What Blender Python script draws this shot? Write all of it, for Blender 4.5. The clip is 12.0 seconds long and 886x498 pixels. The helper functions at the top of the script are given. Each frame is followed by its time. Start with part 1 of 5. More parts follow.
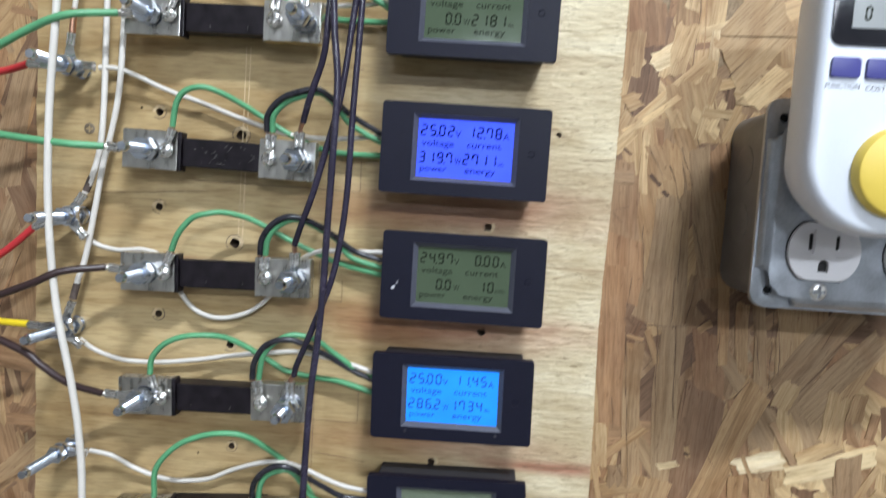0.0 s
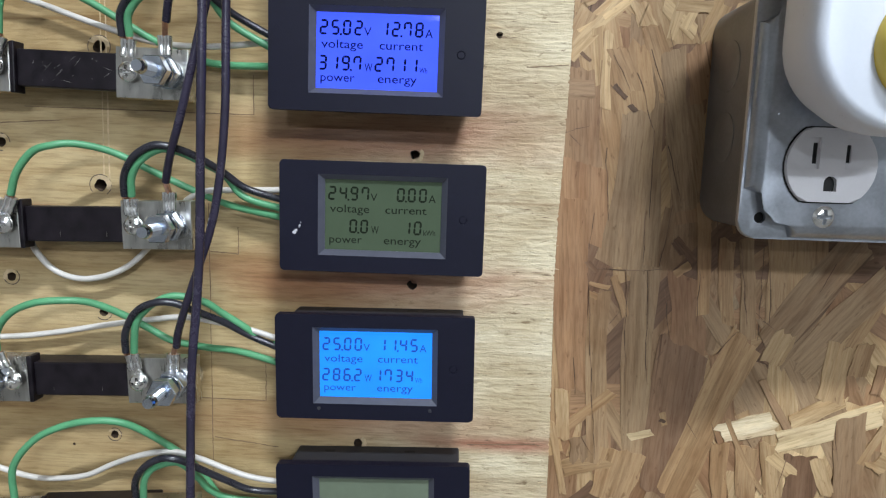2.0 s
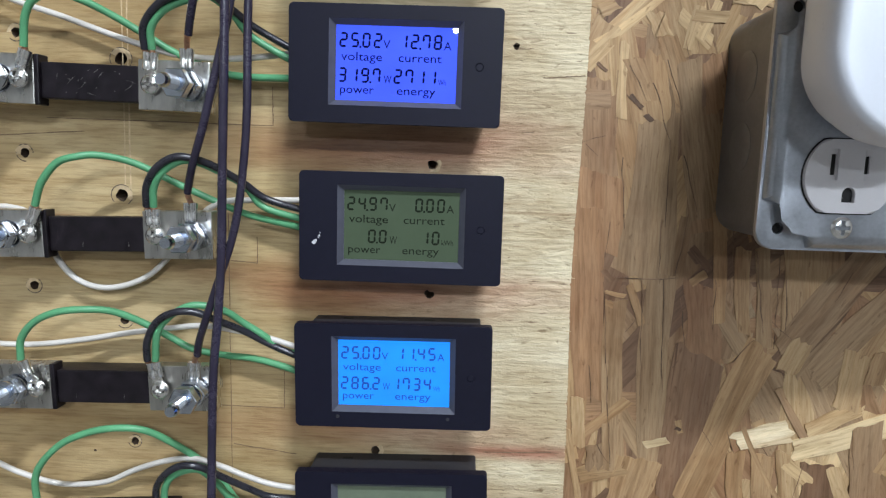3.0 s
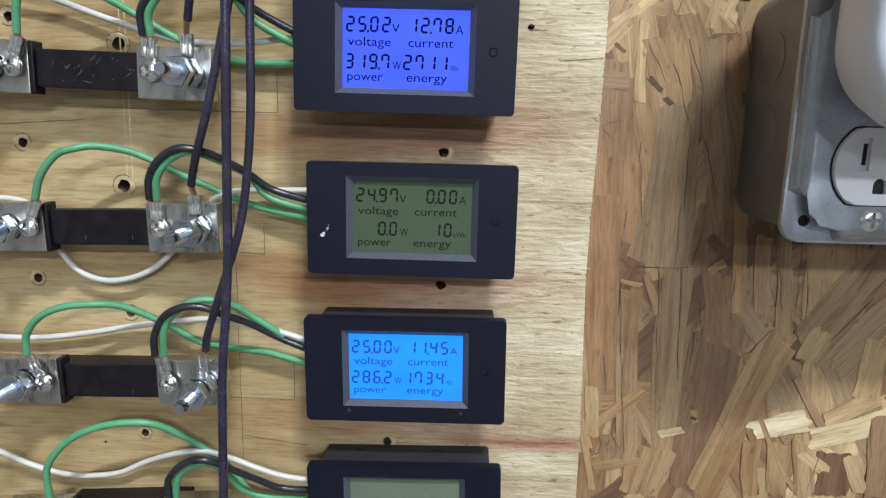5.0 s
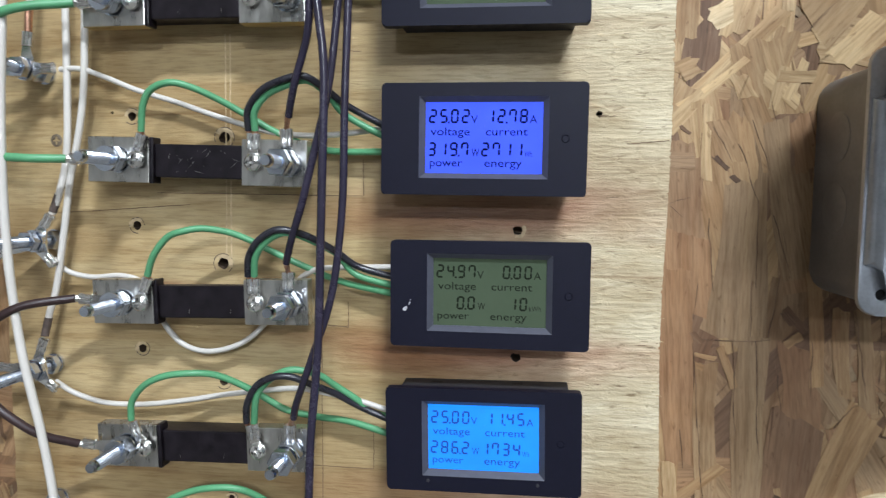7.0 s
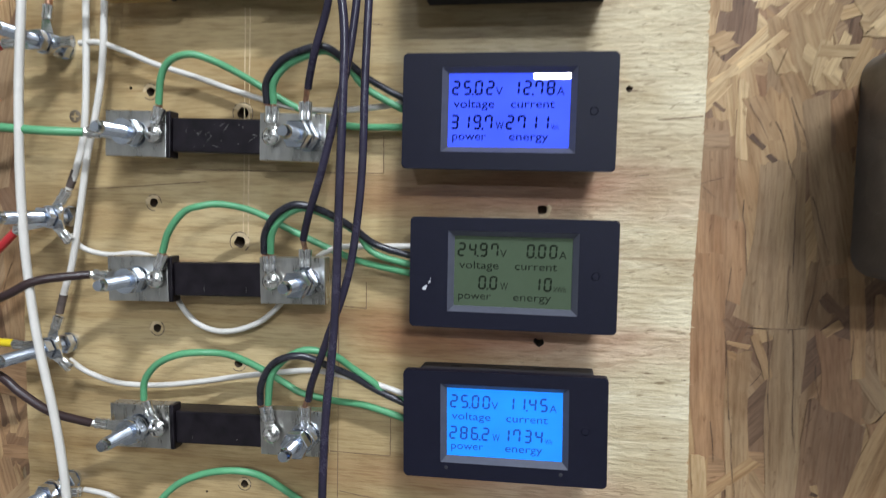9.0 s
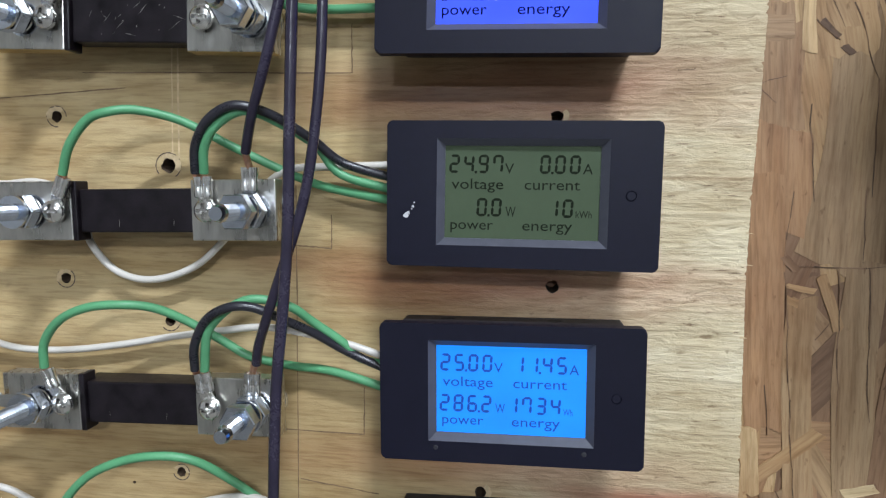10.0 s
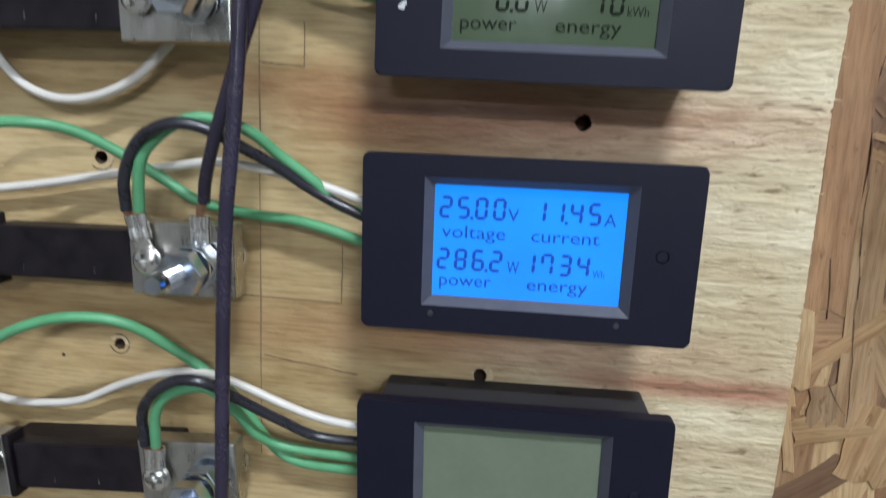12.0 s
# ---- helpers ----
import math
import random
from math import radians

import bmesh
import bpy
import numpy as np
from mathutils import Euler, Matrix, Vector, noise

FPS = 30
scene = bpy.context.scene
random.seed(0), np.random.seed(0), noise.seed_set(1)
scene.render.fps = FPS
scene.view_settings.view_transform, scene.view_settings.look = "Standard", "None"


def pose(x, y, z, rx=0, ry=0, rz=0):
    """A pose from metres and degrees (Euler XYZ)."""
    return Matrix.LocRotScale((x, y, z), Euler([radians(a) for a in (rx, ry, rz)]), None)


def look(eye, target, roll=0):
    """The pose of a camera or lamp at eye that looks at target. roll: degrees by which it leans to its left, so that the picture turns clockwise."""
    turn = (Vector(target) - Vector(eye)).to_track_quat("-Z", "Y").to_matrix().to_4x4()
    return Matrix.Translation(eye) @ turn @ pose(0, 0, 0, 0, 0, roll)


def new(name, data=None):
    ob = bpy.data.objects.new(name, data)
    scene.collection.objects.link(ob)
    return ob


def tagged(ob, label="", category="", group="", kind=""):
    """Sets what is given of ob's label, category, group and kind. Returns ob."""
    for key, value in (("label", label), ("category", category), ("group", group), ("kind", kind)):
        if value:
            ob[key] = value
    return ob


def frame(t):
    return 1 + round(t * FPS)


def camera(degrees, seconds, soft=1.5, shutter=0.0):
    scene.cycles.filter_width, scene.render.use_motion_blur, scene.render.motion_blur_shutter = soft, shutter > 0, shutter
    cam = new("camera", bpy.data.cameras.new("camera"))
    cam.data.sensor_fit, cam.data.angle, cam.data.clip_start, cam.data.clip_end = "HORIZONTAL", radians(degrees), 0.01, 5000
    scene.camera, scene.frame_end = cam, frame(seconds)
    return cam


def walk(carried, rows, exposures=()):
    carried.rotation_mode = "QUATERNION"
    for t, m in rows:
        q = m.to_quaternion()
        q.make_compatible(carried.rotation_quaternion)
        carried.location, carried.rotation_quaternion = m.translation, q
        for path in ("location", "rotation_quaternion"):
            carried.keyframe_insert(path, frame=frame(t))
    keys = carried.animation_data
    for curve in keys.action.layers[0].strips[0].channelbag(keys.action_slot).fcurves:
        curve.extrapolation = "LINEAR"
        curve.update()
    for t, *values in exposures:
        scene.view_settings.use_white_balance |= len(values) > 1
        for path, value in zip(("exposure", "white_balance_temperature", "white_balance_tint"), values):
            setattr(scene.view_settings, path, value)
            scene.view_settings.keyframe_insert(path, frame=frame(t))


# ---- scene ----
cam = camera(69.0, 12.0, soft=1.2, shutter=0.4)
PATH = [
    (0, (0.055, -0.375, 1.422), (-0.069, 1.614, 1.25), 3.4),
    (0.1, (0.049, -0.373, 1.414), (-0.056, 1.615, 1.222), 3.1),
    (0.4, (0.049, -0.32, 1.39), (-0.047, 1.658, 1.112), 0.8),
    (0.5, (0.052, -0.302, 1.385), (-0.012, 1.677, 1.105), 0.6),
    (1, (0.072, -0.279, 1.395), (0.076, 1.69, 1.045), 1.5),
    (1.5, (0.074, -0.293, 1.401), (0.057, 1.685, 1.105), 1.5),
    (2, (0.079, -0.304, 1.402), (0.029, 1.677, 1.128), 1.8),
    (2.5, (0.077, -0.307, 1.405), (0.028, 1.675, 1.137), 1.7),
    (3, (0.074, -0.306, 1.406), (0.003, 1.674, 1.135), 1.7),
    (3.2, (0.072, -0.305, 1.408), (-0.002, 1.671, 1.116), 1.9),
    (4.8, (0.07, -0.295, 1.413), (-0.013, 1.668, 1.039), 1.4),
    (5, (0.07, -0.296, 1.416), (-0.012, 1.667, 1.04), 1.3),
    (5.5, (0.072, -0.293, 1.42), (-0.019, 1.673, 1.064), 0.9),
    (6, (0.067, -0.302, 1.43), (-0.081, 1.67, 1.134), -0.4),
    (6.5, (0.066, -0.312, 1.429), (-0.148, 1.668, 1.238), 0.2),
    (7, (0.062, -0.312, 1.42), (-0.199, 1.665, 1.258), 0.4),
    (7.2, (0.065, -0.317, 1.418), (-0.237, 1.657, 1.295), 0.9),
    (8.8, (0.063, -0.311, 1.415), (-0.233, 1.658, 1.231), 0.8),
    (9, (0.06, -0.303, 1.406), (-0.261, 1.666, 1.266), 1.0),
    (9.5, (0.051, -0.258, 1.389), (-0.226, 1.715, 1.212), 0.0),
    (10, (0.047, -0.239, 1.379), (-0.208, 1.735, 1.181), 0.8),
    (10.5, (0.043, -0.234, 1.374), (-0.201, 1.741, 1.17), 0.7),
    (11, (0.047, -0.222, 1.361), (-0.162, 1.745, 1.068), 2.0),
    (11.5, (0.042, -0.209, 1.36), (-0.211, 1.747, 1.03), 1.8),
    (12, (0.038, -0.195, 1.343), (-0.163, 1.751, 0.928), 3.1),
]
walk(cam, [(t, look(eye, target, roll)) for t, eye, target, roll in PATH],
     exposures=[(0, 0.16), (0.4, 0.08), (1.0, 0.02), (3.2, 0.02), (5.5, 0.06), (7.0, 0.06), (9.0, 0.0), (12, -0.03)])

# ---- light ----
world = bpy.data.worlds.new("room_dark")
scene.world = world
world.use_nodes = True
world.node_tree.nodes["Background"].inputs[0].default_value = (0.5, 0.55, 0.6, 1)
world.node_tree.nodes["Background"].inputs[1].default_value = 0.02


def area_lamp(name, eye, target, sx, sy, watts, colour):
    data = bpy.data.lights.new(name, "AREA")
    data.shape, data.size, data.size_y, data.energy, data.color = "RECTANGLE", sx, sy, watts, colour
    ob = new(name, data)
    ob.matrix_world = look(eye, target)
    return ob


COOL = (0.81, 0.90, 1.0)
area_lamp("tube_lamp_near", (0.50, -1.1, 2.80), (0.05, 0.0, 1.4), 0.36, 0.05, 39, COOL)
area_lamp("tube_lamp_mid", (1.76, -5.7, 3.58), (0.05, 0.0, 1.4), 1.4, 0.18, 148, COOL)
area_lamp("tube_lamp_far", (0.155, -11.0, 3.60), (0.05, 0.0, 1.4), 0.82, 0.113, 108, COOL)

# ---- materials ----


def mat(name, base, rough=0.5, metal=0.0, vary=0.15, scale=120.0, stretch=(1, 1, 1), bump=0.0, fine=900.0, spec=0.5, rvary=0.1, coat=0.0):
    """A plain surface with grain at two scales, in object space."""
    m = bpy.data.materials.new(name)
    m.use_nodes = True
    nt = m.node_tree
    b = nt.nodes["Principled BSDF"]
    tc = nt.nodes.new("ShaderNodeTexCoord")
    mp = nt.nodes.new("ShaderNodeMapping")
    mp.inputs["Scale"].default_value = stretch
    nt.links.new(tc.outputs["Object"], mp.inputs["Vector"])
    n1 = nt.nodes.new("ShaderNodeTexNoise")
    n1.inputs["Scale"].default_value, n1.inputs["Detail"].default_value = scale, 6
    n2 = nt.nodes.new("ShaderNodeTexNoise")
    n2.inputs["Scale"].default_value, n2.inputs["Detail"].default_value = fine, 3
    for n in (n1, n2):
        nt.links.new(mp.outputs["Vector"], n.inputs["Vector"])
    mix = nt.nodes.new("ShaderNodeMath")
    mix.operation = "MULTIPLY_ADD"
    mix.inputs[1].default_value = 0.35
    nt.links.new(n2.outputs["Fac"], mix.inputs[0])
    nt.links.new(n1.outputs["Fac"], mix.inputs[2])
    ramp = nt.nodes.new("ShaderNodeValToRGB")
    lo, hi = [max(0, c * (1 - vary)) for c in base], [min(1, c * (1 + vary)) for c in base]
    ramp.color_ramp.elements[0].position, ramp.color_ramp.elements[1].position = 0.42, 0.95
    ramp.color_ramp.elements[0].color, ramp.color_ramp.elements[1].color = (*lo, 1), (*hi, 1)
    nt.links.new(mix.outputs[0], ramp.inputs["Fac"])
    nt.links.new(ramp.outputs["Color"], b.inputs["Base Color"])
    rr = nt.nodes.new("ShaderNodeMapRange")
    rr.inputs["From Min"].default_value, rr.inputs["From Max"].default_value = 0.3, 1.0
    rr.inputs["To Min"].default_value, rr.inputs["To Max"].default_value = max(0.02, rough - rvary), min(1, rough + rvary)
    nt.links.new(mix.outputs[0], rr.inputs["Value"])
    nt.links.new(rr.outputs["Result"], b.inputs["Roughness"])
    b.inputs["Metallic"].default_value = metal
    b.inputs["Specular IOR Level"].default_value = spec
    b.inputs["Coat Weight"].default_value = coat
    if bump:
        bp = nt.nodes.new("ShaderNodeBump")
        bp.inputs["Strength"].default_value, bp.inputs["Distance"].default_value = bump, 0.0004
        nt.links.new(mix.outputs[0], bp.inputs["Height"])
        nt.links.new(bp.outputs["Normal"], b.inputs["Normal"])
    return m


def ramp_node(nt, stops):
    r = nt.nodes.new("ShaderNodeValToRGB")
    els = r.color_ramp.elements
    while len(els) < len(stops):
        els.new(0.5)
    for e, (p, c) in zip(els, stops):
        e.position, e.color = p, (*c, 1)
    return r


def noise_node(nt, vec, scale, detail=6, rough=0.6, stretch=(1, 1, 1), dist=0.0):
    mp = nt.nodes.new("ShaderNodeMapping")
    mp.inputs["Scale"].default_value = stretch
    nt.links.new(vec, mp.inputs["Vector"])
    n = nt.nodes.new("ShaderNodeTexNoise")
    n.inputs["Scale"].default_value, n.inputs["Detail"].default_value = scale, detail
    n.inputs["Roughness"].default_value, n.inputs["Distortion"].default_value = rough, dist
    nt.links.new(mp.outputs["Vector"], n.inputs["Vector"])
    return n.outputs["Fac"]


def mixc(nt, fac, a, b, mode="MIX"):
    m = nt.nodes.new("ShaderNodeMix")
    m.data_type, m.blend_type = "RGBA", mode
    for sock, v in ((m.inputs[0], fac), (m.inputs[6], a), (m.inputs[7], b)):
        if hasattr(v, "is_linked"):
            nt.links.new(v, sock)
        elif isinstance(v, (int, float)):
            sock.default_value = v
        else:
            sock.default_value = (*v, 1)
    return m.outputs[2]


def wood_material(name, pale, mid, dark, along=(1, 1, 1), bump=0.5, rough=0.62, marks=0.75, figure=0.6):
    """Wood with long grain: along squeezes the noise in the direction of the fibres."""
    m = bpy.data.materials.new(name)
    m.use_nodes = True
    nt = m.node_tree
    b = nt.nodes["Principled BSDF"]
    tc = nt.nodes.new("ShaderNodeTexCoord")
    vec = tc.outputs["Object"]
    broad = noise_node(nt, vec, 26, 4, 0.55, [min(1, a * 2) for a in along], 0.6)
    grain = noise_node(nt, vec, 150, 7, 0.65, along, 0.8)
    fibre = noise_node(nt, vec, 800, 4, 0.6, [min(1, a * 1.6) for a in along])
    patch = noise_node(nt, vec, 16, 4, 0.6)
    c1 = ramp_node(nt, [(0.34, dark), (0.5, mid), (0.64, pale)])
    nt.links.new(grain, c1.inputs["Fac"])
    c2 = ramp_node(nt, [(0.34, mid), (0.6, pale)])
    nt.links.new(broad, c2.inputs["Fac"])
    col = mixc(nt, figure, c2.outputs["Color"], c1.outputs["Color"])
    f = ramp_node(nt, [(0.38, (0.68, 0.63, 0.57)), (0.52, (0.98, 0.98, 0.98)), (0.62, (1.12, 1.12, 1.12))])
    nt.links.new(fibre, f.inputs["Fac"])
    col = mixc(nt, 0.4 + 0.5 * figure, col, f.outputs["Color"], "MULTIPLY")
    p = ramp_node(nt, [(0.36, (0.74, 0.68, 0.60)), (0.5, (0.95, 0.94, 0.92)), (0.64, (1.08, 1.08, 1.07))])
    nt.links.new(patch, p.inputs["Fac"])
    col = mixc(nt, 0.85, col, p.outputs["Color"], "MULTIPLY")
    crack = noise_node(nt, vec, 75, 5, 0.55, (along[0] * 0.6, along[1], along[2] * 0.9), 0.9)
    ck = ramp_node(nt, [(0.31, (0.36, 0.28, 0.22)), (0.36, (1, 1, 1))])
    nt.links.new(crack, ck.inputs["Fac"])
    col = mixc(nt, marks, col, ck.outputs["Color"], "MULTIPLY")
    dash = noise_node(nt, vec, 260, 4, 0.6, [min(1, a * 4) for a in along], 0.5)
    dk = ramp_node(nt, [(0.33, (0.45, 0.37, 0.30)), (0.42, (1, 1, 1)), (0.60, (1, 1, 1)), (0.68, (1.25, 1.24, 1.2))])
    nt.links.new(dash, dk.inputs["Fac"])
    col = mixc(nt, marks, col, dk.outputs["Color"], "MULTIPLY")
    nt.links.new(col, b.inputs["Base Color"])
    b.inputs["Roughness"].default_value = rough
    b.inputs["Specular IOR Level"].default_value = 0.4
    bp = nt.nodes.new("ShaderNodeBump")
    bp.inputs["Strength"].default_value, bp.inputs["Distance"].default_value = bump, 0.0006
    add = nt.nodes.new("ShaderNodeMath")
    add.operation = "ADD"
    nt.links.new(grain, add.inputs[0])
    nt.links.new(dash, add.inputs[1])
    nt.links.new(add.outputs[0], bp.inputs["Height"])
    nt.links.new(bp.outputs["Normal"], b.inputs["Normal"])
    return m


def scalar(nt, op, a, b, c=0.0):
    """A math node on sockets or numbers."""
    n = nt.nodes.new("ShaderNodeMath")
    n.operation = op
    for sock, v in zip(n.inputs, (a, b, c)):
        if hasattr(v, "is_linked"):
            nt.links.new(v, sock)
        else:
            sock.default_value = v
    return n.outputs[0]


def plywood_material(name):
    """Rotary-cut softwood veneer: sanded yellow wood with a soft figure, that turns to pale, torn sapwood towards the
    sawn edge, where stronger light is also put into the colour.
    """
    m = bpy.data.materials.new(name)
    m.use_nodes = True
    nt = m.node_tree
    b = nt.nodes["Principled BSDF"]
    tc = nt.nodes.new("ShaderNodeTexCoord")
    vec = tc.outputs["Object"]
    sep = nt.nodes.new("ShaderNodeSeparateXYZ")
    nt.links.new(vec, sep.inputs[0])
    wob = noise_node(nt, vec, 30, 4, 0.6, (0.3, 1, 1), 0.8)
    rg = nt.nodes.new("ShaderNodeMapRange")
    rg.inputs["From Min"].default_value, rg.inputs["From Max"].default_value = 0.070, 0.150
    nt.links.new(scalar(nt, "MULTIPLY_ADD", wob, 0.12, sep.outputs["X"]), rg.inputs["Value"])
    sap_lit = rg.outputs["Result"]
    broad = noise_node(nt, vec, 30, 4, 0.55, (0.22, 1, 1), 0.8)
    base = ramp_node(nt, [(0.34, (0.375, 0.258, 0.126)), (0.5, (0.455, 0.332, 0.170)), (0.64, (0.525, 0.400, 0.220))])
    nt.links.new(broad, base.inputs["Fac"])
    col = base.outputs["Color"]
    torn = noise_node(nt, vec, 330, 5, 0.62, (0.36, 1, 1), 0.5)
    hair = noise_node(nt, vec, 800, 4, 0.6, (0.08, 1, 1))
    for fac, stops, weight in (
        (noise_node(nt, vec, 16, 4, 0.6), [(0.36, (0.80, 0.74, 0.66)), (0.5, (0.97, 0.96, 0.95)), (0.64, (1.06, 1.06, 1.05))], 0.8),
        (noise_node(nt, vec, 120, 5, 0.6, (0.05, 1, 1), 0.8), [(0.36, (0.82, 0.76, 0.68)), (0.5, (1, 1, 1)), (0.64, (1.05, 1.05, 1.04))], scalar(nt, "MULTIPLY_ADD", sap_lit, -0.4, 0.75)),
        (noise_node(nt, vec, 46, 4, 0.5, (0.035, 1, 1), 0.7), [(0.30, (0.58, 0.46, 0.36)), (0.345, (1, 1, 1))], 0.65),
        (hair, [(0.38, (0.70, 0.64, 0.57)), (0.50, (1, 1, 1)), (0.62, (1.10, 1.10, 1.09))], scalar(nt, "MULTIPLY_ADD", sap_lit, 0.1, 0.6)),
        (torn, [(0.31, (0.42, 0.35, 0.28)), (0.39, (1, 1, 1)), (0.62, (1, 1, 1)), (0.7, (1.16, 1.15, 1.12))], scalar(nt, "MULTIPLY_ADD", sap_lit, 0.62, 0.16)),
    ):
        r = ramp_node(nt, stops)
        nt.links.new(fac, r.inputs["Fac"])
        col = mixc(nt, weight, col, r.outputs["Color"], "MULTIPLY")
    # sapwood tint, raised further to carry light that falls off leftwards
    col = mixc(nt, sap_lit, col, (1.37, 1.59, 2.08), "MULTIPLY")
    # reddish streaks squeezed along the grain: heartwood, resin, and meter shade painted into gaps
    for x, z, sx, sz, much in ((0.100, 1.2630, 0.042, 0.0042, 0.95), (0.035, 1.343, 0.095, 0.016, 0.85), (0.035, 1.412, 0.09, 0.016, 0.8), (0.03, 1.272, 0.08, 0.012, 0.65), (-0.125, 1.372, 0.03, 0.004, 0.8)):
        mp = nt.nodes.new("ShaderNodeMapping")
        mp.vector_type = "TEXTURE"
        mp.inputs["Location"].default_value, mp.inputs["Scale"].default_value = (x, 0, z), (sx, 1, sz)
        nt.links.new(vec, mp.inputs["Vector"])
        ln = nt.nodes.new("ShaderNodeVectorMath")
        ln.operation = "LENGTH"
        nt.links.new(mp.outputs["Vector"], ln.inputs[0])
        rg = nt.nodes.new("ShaderNodeMapRange")
        rg.inputs["From Min"].default_value, rg.inputs["From Max"].default_value = 0.2, 1.25
        rg.inputs["To Min"].default_value, rg.inputs["To Max"].default_value = much, 0.0
        nt.links.new(scalar(nt, "ADD", ln.outputs["Value"], scalar(nt, "MULTIPLY_ADD", wob, 1.6, -0.8)), rg.inputs["Value"])
        col = mixc(nt, rg.outputs["Result"], col, (0.66, 0.37, 0.35), "MULTIPLY")
    nt.links.new(col, b.inputs["Base Color"])
    nt.links.new(scalar(nt, "MULTIPLY_ADD", sap_lit, 0.26, 0.35), b.inputs["Roughness"])
    b.inputs["Specular IOR Level"].default_value = 0.45
    bp = nt.nodes.new("ShaderNodeBump")
    bp.inputs["Distance"].default_value = 0.001
    nt.links.new(scalar(nt, "MULTIPLY_ADD", sap_lit, 0.7, 0.3), bp.inputs["Strength"])
    nt.links.new(scalar(nt, "ADD", torn, noise_node(nt, vec, 150, 6, 0.65, (0.07, 1, 1), 0.8)), bp.inputs["Height"])
    nt.links.new(bp.outputs["Normal"], b.inputs["Normal"])
    return m


def flake_material(name):
    """Pressed wood flakes: one tone a flake, faint long grain, pores, dark checks and soft resin stains."""
    m = bpy.data.materials.new(name)
    m.use_nodes = True
    nt = m.node_tree
    b = nt.nodes["Principled BSDF"]
    tc = nt.nodes.new("ShaderNodeTexCoord")
    vec, place = tc.outputs["UV"], tc.outputs["Object"]
    at = nt.nodes.new("ShaderNodeAttribute")
    at.attribute_name = "tone"
    tone = ramp_node(nt, [(0.0, (0.0642, 0.0358, 0.0203)), (0.05, (0.102, 0.0575, 0.0327)), (0.14, (0.207, 0.122, 0.0716)), (0.27, (0.308, 0.177, 0.0923)), (0.40, (0.301, 0.204, 0.119)),
                          (0.52, (0.381, 0.243, 0.125)), (0.66, (0.413, 0.288, 0.157)), (0.82, (0.556, 0.399, 0.219)), (0.94, (0.616, 0.482, 0.291)), (1.0, (0.755, 0.639, 0.438))])
    nt.links.new(at.outputs["Fac"], tone.inputs["Fac"])
    col = tone.outputs["Color"]
    for source, scale, detail, stretch, dist, stops, weight in (
        (vec, 34, 4, (0.22, 1, 1), 1.2, [(0.36, (0.80, 0.72, 0.64)), (0.5, (1, 1, 1)), (0.66, (1.12, 1.10, 1.06))], 0.9),
        (vec, 240, 5, (0.05, 1, 1), 0.6, [(0.36, (0.68, 0.62, 0.55)), (0.5, (1, 1, 1)), (0.64, (1.12, 1.11, 1.09))], 0.72),
        (vec, 900, 3, (0.09, 1, 1), 0.0, [(0.38, (0.76, 0.72, 0.66)), (0.54, (1, 1, 1))], 0.75),
        (vec, 90, 5, (0.05, 1, 1), 1.0, [(0.315, (0.34, 0.26, 0.20)), (0.35, (1, 1, 1))], 0.8),
        (vec, 330, 3, (0.35, 1, 1), 0.4, [(0.30, (0.45, 0.36, 0.28)), (0.36, (1, 1, 1))], 0.6),
        (place, 22, 4, (1, 1, 0.6), 0.5, [(0.34, (0.80, 0.70, 0.62)), (0.48, (0.98, 0.96, 0.94)), (0.66, (1.10, 1.09, 1.05))], 0.85),
    ):
        fac = noise_node(nt, source, scale, detail, 0.6, stretch, dist)
        r = ramp_node(nt, stops)
        nt.links.new(fac, r.inputs["Fac"])
        col = mixc(nt, weight, col, r.outputs["Color"], "MULTIPLY")
    nt.links.new(col, b.inputs["Base Color"])
    b.inputs["Roughness"].default_value = 0.58
    b.inputs["Specular IOR Level"].default_value = 0.4
    add = nt.nodes.new("ShaderNodeMath")
    add.operation = "ADD"
    nt.links.new(noise_node(nt, vec, 240, 5, 0.6, (0.05, 1, 1), 0.6), add.inputs[0])
    nt.links.new(noise_node(nt, vec, 40, 3, 0.5, (0.25, 1, 1), 1.0), add.inputs[1])
    bp = nt.nodes.new("ShaderNodeBump")
    bp.inputs["Strength"].default_value, bp.inputs["Distance"].default_value = 0.5, 0.001
    nt.links.new(add.outputs[0], bp.inputs["Height"])
    nt.links.new(bp.outputs["Normal"], b.inputs["Normal"])
    return m


def glow(name, base, emit, strength):
    m = bpy.data.materials.new(name)
    m.use_nodes = True
    nt = m.node_tree
    b = nt.nodes["Principled BSDF"]
    tc = nt.nodes.new("ShaderNodeTexCoord")
    fac = noise_node(nt, tc.outputs["Object"], 45, 2, 0.5)
    r = ramp_node(nt, [(0.35, [c * 0.86 for c in emit]), (0.65, emit)])
    nt.links.new(fac, r.inputs["Fac"])
    nt.links.new(r.outputs["Color"], b.inputs["Emission Color"])
    b.inputs["Base Color"].default_value = (*base, 1)
    b.inputs["Emission Strength"].default_value = strength
    b.inputs["Roughness"].default_value = 0.012
    return m


